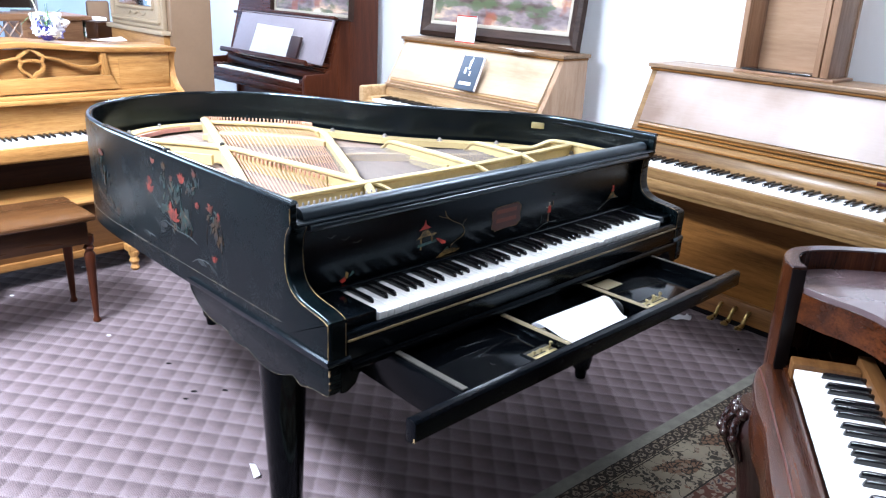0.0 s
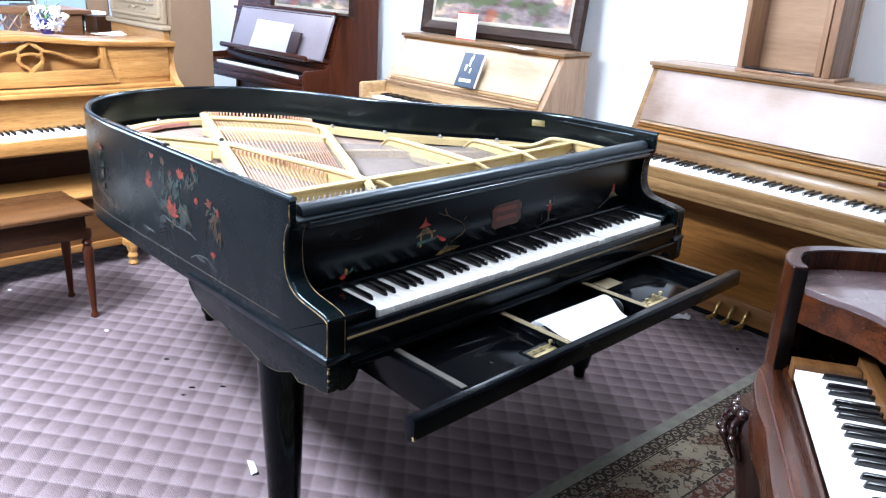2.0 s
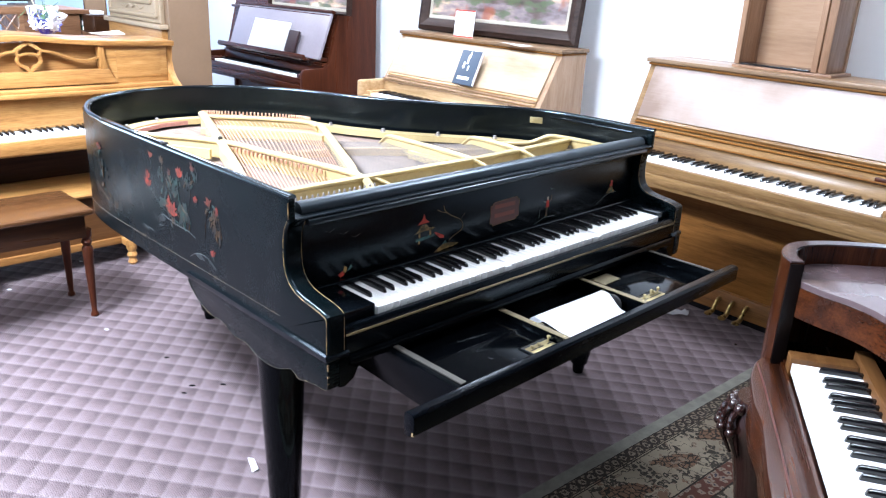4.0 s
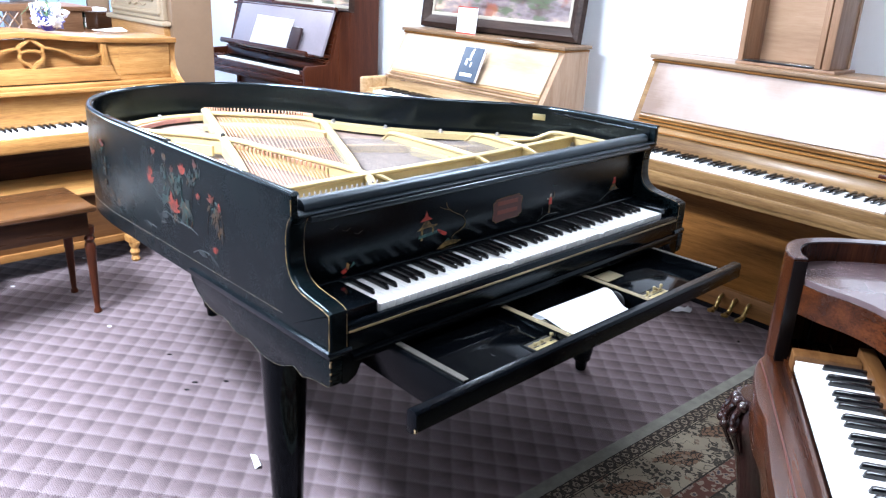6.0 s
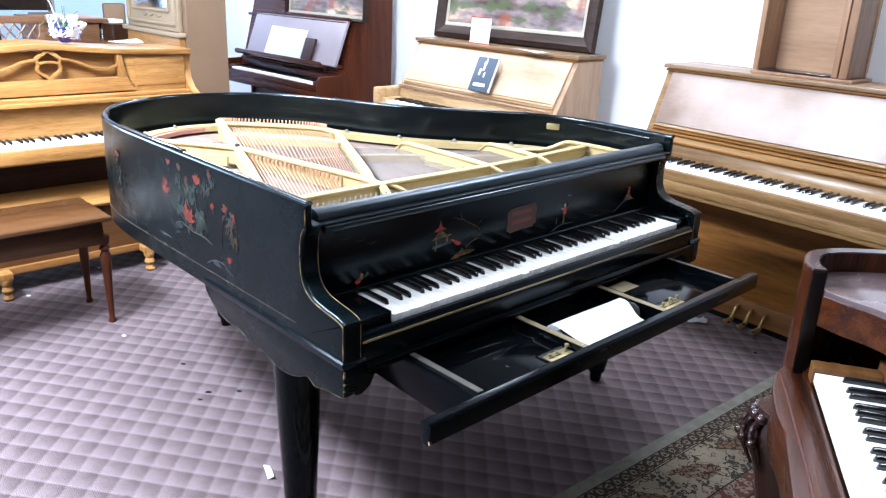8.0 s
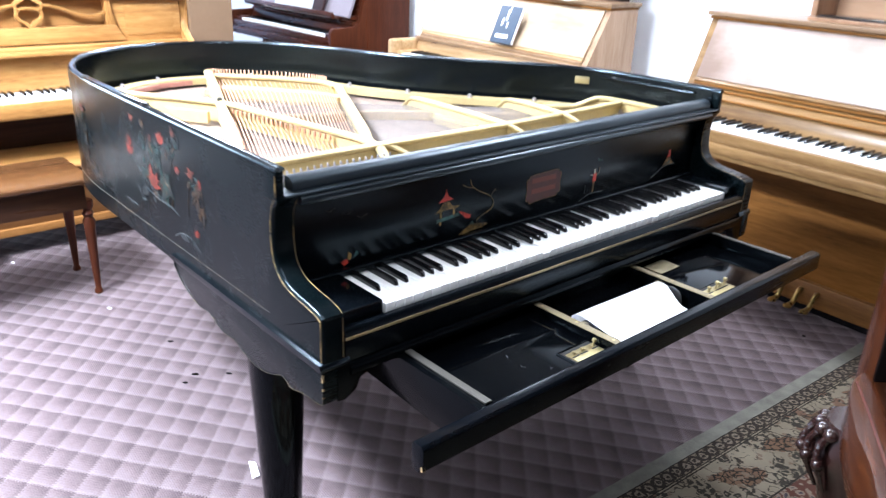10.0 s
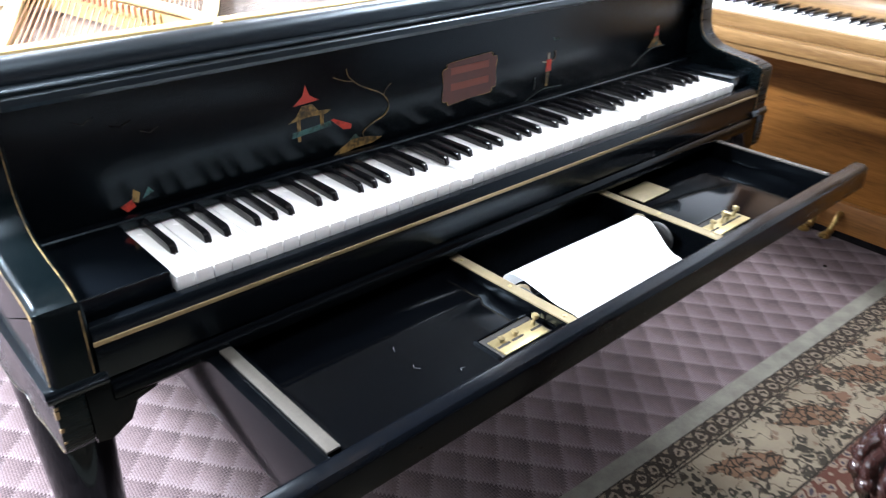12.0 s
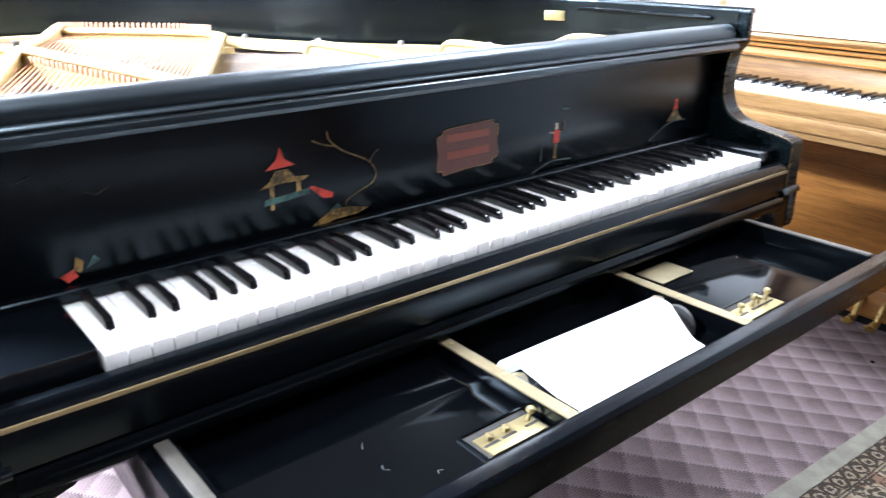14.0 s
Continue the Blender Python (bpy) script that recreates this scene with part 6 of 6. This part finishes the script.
part("top", box(0.08, 0.58, -0.02, 0.2, 0.75, 0.78, 0.006), CAB, hutch)

# tall cabinet and far things behind the console
tall = root("tall_cabinet", pose(1.06, 4.15, 0, 0, 0, -90), "tall brown cabinet with a cream carved door and oval glass", "cabinet")
BROWN = plain("brown_side_panel", (0.19, 0.118, 0.068), 0.5, 0, 0.08, 4)
CREAM_CARVED = plain("cream_carved_paint", (0.34, 0.255, 0.165), 0.5, 0, 0.15, 10, 0.3)
part("body", box(0.0, 0.85, 0.03, 0.29, 0.0, 2.05, 0.006), BROWN, tall)
part("door", box(0.03, 0.80, 0.0, 0.03, 1.13, 2.0, 0.008), CREAM_CARVED, tall, "cream carved door")
part("moulding", box(0.0, 0.84, -0.03, 0.03, 1.10, 1.128, 0.008), CREAM_CARVED, tall)
part("drawer_front", box(0.03, 0.82, -0.01, 0.03, 0.85, 1.098, 0.006), OAK_X, tall)
def frame_line(x0, x1, z0, z1, r0, y):
    """A raised moulding round a panel."""
    bm = bmesh.new()
    corners = [(x0, y, z0), (x1, y, z0), (x1, y, z1), (x0, y, z1), (x0, y, z0)]
    for p, q in zip(corners, corners[1:]):
        add_tube(bm, [p, q], r0, 8)
    return bm


part("door_moulding", frame_line(0.07, 0.76, 1.17, 1.96, 0.016, -0.002), CREAM_CARVED, tall)
part("door_moulding", frame_line(0.15, 0.68, 1.245, 1.89, 0.012, -0.002), CREAM_CARVED, tall)
part("door_glass", box(0.165, 0.665, -0.006, -0.001, 1.26, 1.875, 0.001), plain("pale_mirror_glass", (0.75, 0.77, 0.8), 0.1, 1.0, 0.02, 5, 0), tall, "pale mirror glass")
sprig = [(0.415 + s0 * p.x, -0.004, 1.208 + p.y) for s0 in (1, -1) for p in spline([(0.0, 0.0, 0), (0.05, 0.014, 0), (0.10, -0.006, 0), (0.16, 0.008, 0)], 4)]
bm = tube(sprig[:13], 0.008, 7, r_end=0.003)
add_tube(bm, sprig[13:], 0.008, 7, None, 0.003)
part("carved_sprig", bm, CREAM_CARVED, tall)
CHAIR_WOOD = wood("reddish_brown_wood", (0.10, 0.045, 0.02), (0.19, 0.092, 0.045), (0.28, 0.15, 0.08), "x", 0.35)
speaker = root("loudspeaker", pose(0.90, 5.35, 0), "slim grey floor-standing loudspeaker by the blue wall", "loudspeaker")
part("cabinet", box(-0.06, 0.09, 0, 0.2, 0, 1.32, 0.01), plain("grey_speaker_paint", (0.16, 0.16, 0.17), 0.5), speaker)
for sz in (0.75, 1.0, 1.2):
    part("driver", lathe([(0.05, 0), (0.054, 0.006), (0.044, 0.008), (0.015, 0.003)], 20, pose(0.015, 0.0, sz, 90, 0, 0)), DARK_STEEL, speaker)
far = root("side_table", pose(0.70, 4.6, 0), "brown wooden desk behind the console piano", "desk")
part("body", box(-0.04, 0.34, 0, 0.5, 0.0, 1.11, 0.006), CHAIR_WOOD, far)
part("top", box(-0.07, 0.40, -0.03, 0.53, 1.11, 1.14, 0.006), CHAIR_WOOD, far)
part("side_leaf", box(0.342, 0.54, -0.28, 0.30, 0.965, 0.995, 0.005), CHAIR_WOOD, far)
part("leaf_bracket", box(0.342, 0.52, -0.02, 0.02, 0.80, 0.965, 0.005), CHAIR_WOOD, far)
chair = root("lattice_chair", pose(0.30, 4.05, 0), "dark chair with a lattice back", "chair")
part("seat", box(-0.25, 0.22, -0.02, 0.42, 0.43, 0.46, 0.01), CHAIR_WOOD, chair)
for lx in (-0.24, 0.18):
    for ly, top in ((0.0, 1.17), (0.39, 0.44)):
        part("leg", box(lx, lx + 0.03, ly, ly + 0.03, 0, top, 0.004), CHAIR_WOOD, chair)
part("top_rail", box(-0.25, 0.22, -0.005, 0.035, 1.14, 1.185, 0.008), CHAIR_WOOD, chair)
BACK_X, BACK_Z = (-0.21, 0.18), (0.80, 1.14)
for way in (1, -1):
    for k in range(-7, 8):
        # one bar of the lattice, cut off at the frame of the back
        cut = []
        for z in BACK_Z:
            x = -0.015 + 0.062 * k + way * (z - 0.97) * 0.75
            cut.append((x, z))
        (xa, za), (xb, zb) = cut
        ends = [min(1.0, max(0.0, (lim - xa) / (xb - xa))) for lim in BACK_X]
        t0, t1 = min(ends), max(ends)
        if t1 - t0 > 0.08:
            part("lattice_bar", tube([(xa + (xb - xa) * q, 0.012, za + (zb - za) * q) for q in (t0, t1)], 0.006, 6), CHAIR_WOOD, chair)
tv = root("television", pose(0.10, 5.0, 0), "black flat television on a stand", "television")
part("screen", box(-0.25, 0.73, 0, 0.05, 1.16, 1.75, 0.006), EBONY, tv)
part("edge_strip", box(-0.25, 0.73, -0.002, 0.0, 1.160, 1.172, 0), plain("pale_blue_strip", (0.35, 0.5, 0.6), 0.3), tv)
part("stand", box(0.1, 0.4, 0.0, 0.25, 0, 1.16, 0.01), EBONY, tv)
blond_chair = root("chair", pose(1.30, 5.2, 0, 0, 0, 8), "brown wooden chair with a solid back", "chair")
part("backrest", box(0.0, 0.18, 0, 0.02, 0.95, 1.22, 0.02), BROWN, blond_chair)
part("seat", box(-0.05, 0.32, -0.4, 0.02, 0.43, 0.46, 0.01), BLOND_X, blond_chair)
for lx in (-0.03, 0.27):
    for ly, top in ((-0.37, 0.44), (0.0, 0.95)):
        part("leg", box(lx, lx + 0.03, ly - 0.03, ly, 0, top, 0.004), BLOND_X, blond_chair)
crate = root("crate", pose(1.05, 4.36, 0.9955, 0, 0, 12), "small dark wooden crate", "crate")
cm = box(0, 0.16, 0, 0.14, 0, 0.012, 0.002)
part("bottom", cm, WALNUT_AND_SHADE, crate)
for x0, x1, y0, y1 in ((0, 0.012, 0, 0.14), (0.148, 0.16, 0, 0.14), (0.012, 0.148, 0, 0.012), (0.012, 0.148, 0.128, 0.14)):
    part("crate_side", box(x0, x1, y0, y1, 0.012, 0.115, 0.002), WALNUT_AND_SHADE, crate)
for k, c in enumerate(((0.10, 0.22, 0.16), (0.6, 0.6, 0.55), (0.08, 0.12, 0.1), (0.62, 0.62, 0.6))):
    b = root("book", pose(1.055 + 0.006 * k, 4.62, 0.9955 + 0.033 * k, 0, 0, 4 * k - 6), "stacked book on the desk", "book", "stacked books")
    part("cover", box(0, 0.15, 0, 0.13, 0, 0.0325, 0.002), plain("book_cloth", c, 0.6), b)
    part("pages", box(0.004, 0.1515, -0.0015, 0.126, 0.004, 0.0285, 0.001), PAPER, b)

# ---- litter on the carpet ----
sheet("paper_scrap", pose(-0.036, 0.549, 0.003, 88, 0, 70), 0.078, 0.020, "small white scrap of paper on the carpet", "scrap")
bm = bmesh.new()
crumple = random.Random(7)
rows = [[bm.verts.new((0.017 * i + crumple.uniform(-0.007, 0.007), 0.015 * j + crumple.uniform(-0.007, 0.007), 0.002 + crumple.uniform(0, 0.022) * (0.3 + 0.7 * (0 < i < 7 and 0 < j < 4)))) for i in range(8)] for j in range(5)]
for p, q in zip(rows, rows[1:]):
    for i in range(7):
        bm.faces.new((p[i], p[i + 1], q[i + 1], q[i]))
bmesh.ops.solidify(bm, geom=bm.faces[:], thickness=0.0008)
thing("plastic_wrapper", bm, plain("cloudy_plastic", (0.72, 0.72, 0.74), 0.2, 0, 0.1, 20, 0.05, 0.4), "crumpled cloudy plastic wrapper on the carpet", "wrapper", m=pose(2.09, 0.39, 0.003, 0, 0, -60))
thing("lint", lathe([(0.004, 0), (0.007, 0.003), (0.003, 0.006)], 8), EBONY, "black speck of lint on the carpet", "lint", m=pose(2.05, -0.002, 0.0))
for sx, sy, size, pale in ((0.072, 1.155, 0.9, 0), (0.164, 1.091, 0.8, 0), (0.025, 1.125, 0.7, 0), (0.098, 1.420, 0.8, 0), (-0.161, 2.503, 0.8, 1), (0.017, 1.813, 0.7, 1), (0.229, 2.681, 0.8, 1)):
    q = lathe([(0.004 * size, 0), (0.008 * size, 0.002 * size), (0.003 * size, 0.004 * size)], 7, pose(0, 0, 0) @ Matrix.Diagonal((1.0, 1.8, 1.0, 1.0)))
    thing("lint", q, PAPER if pale else EBONY, "white fleck of lint on the carpet" if pale else "black speck of lint on the carpet", "lint", m=pose(sx, sy, 0.0, 0, 0, 50 * size))
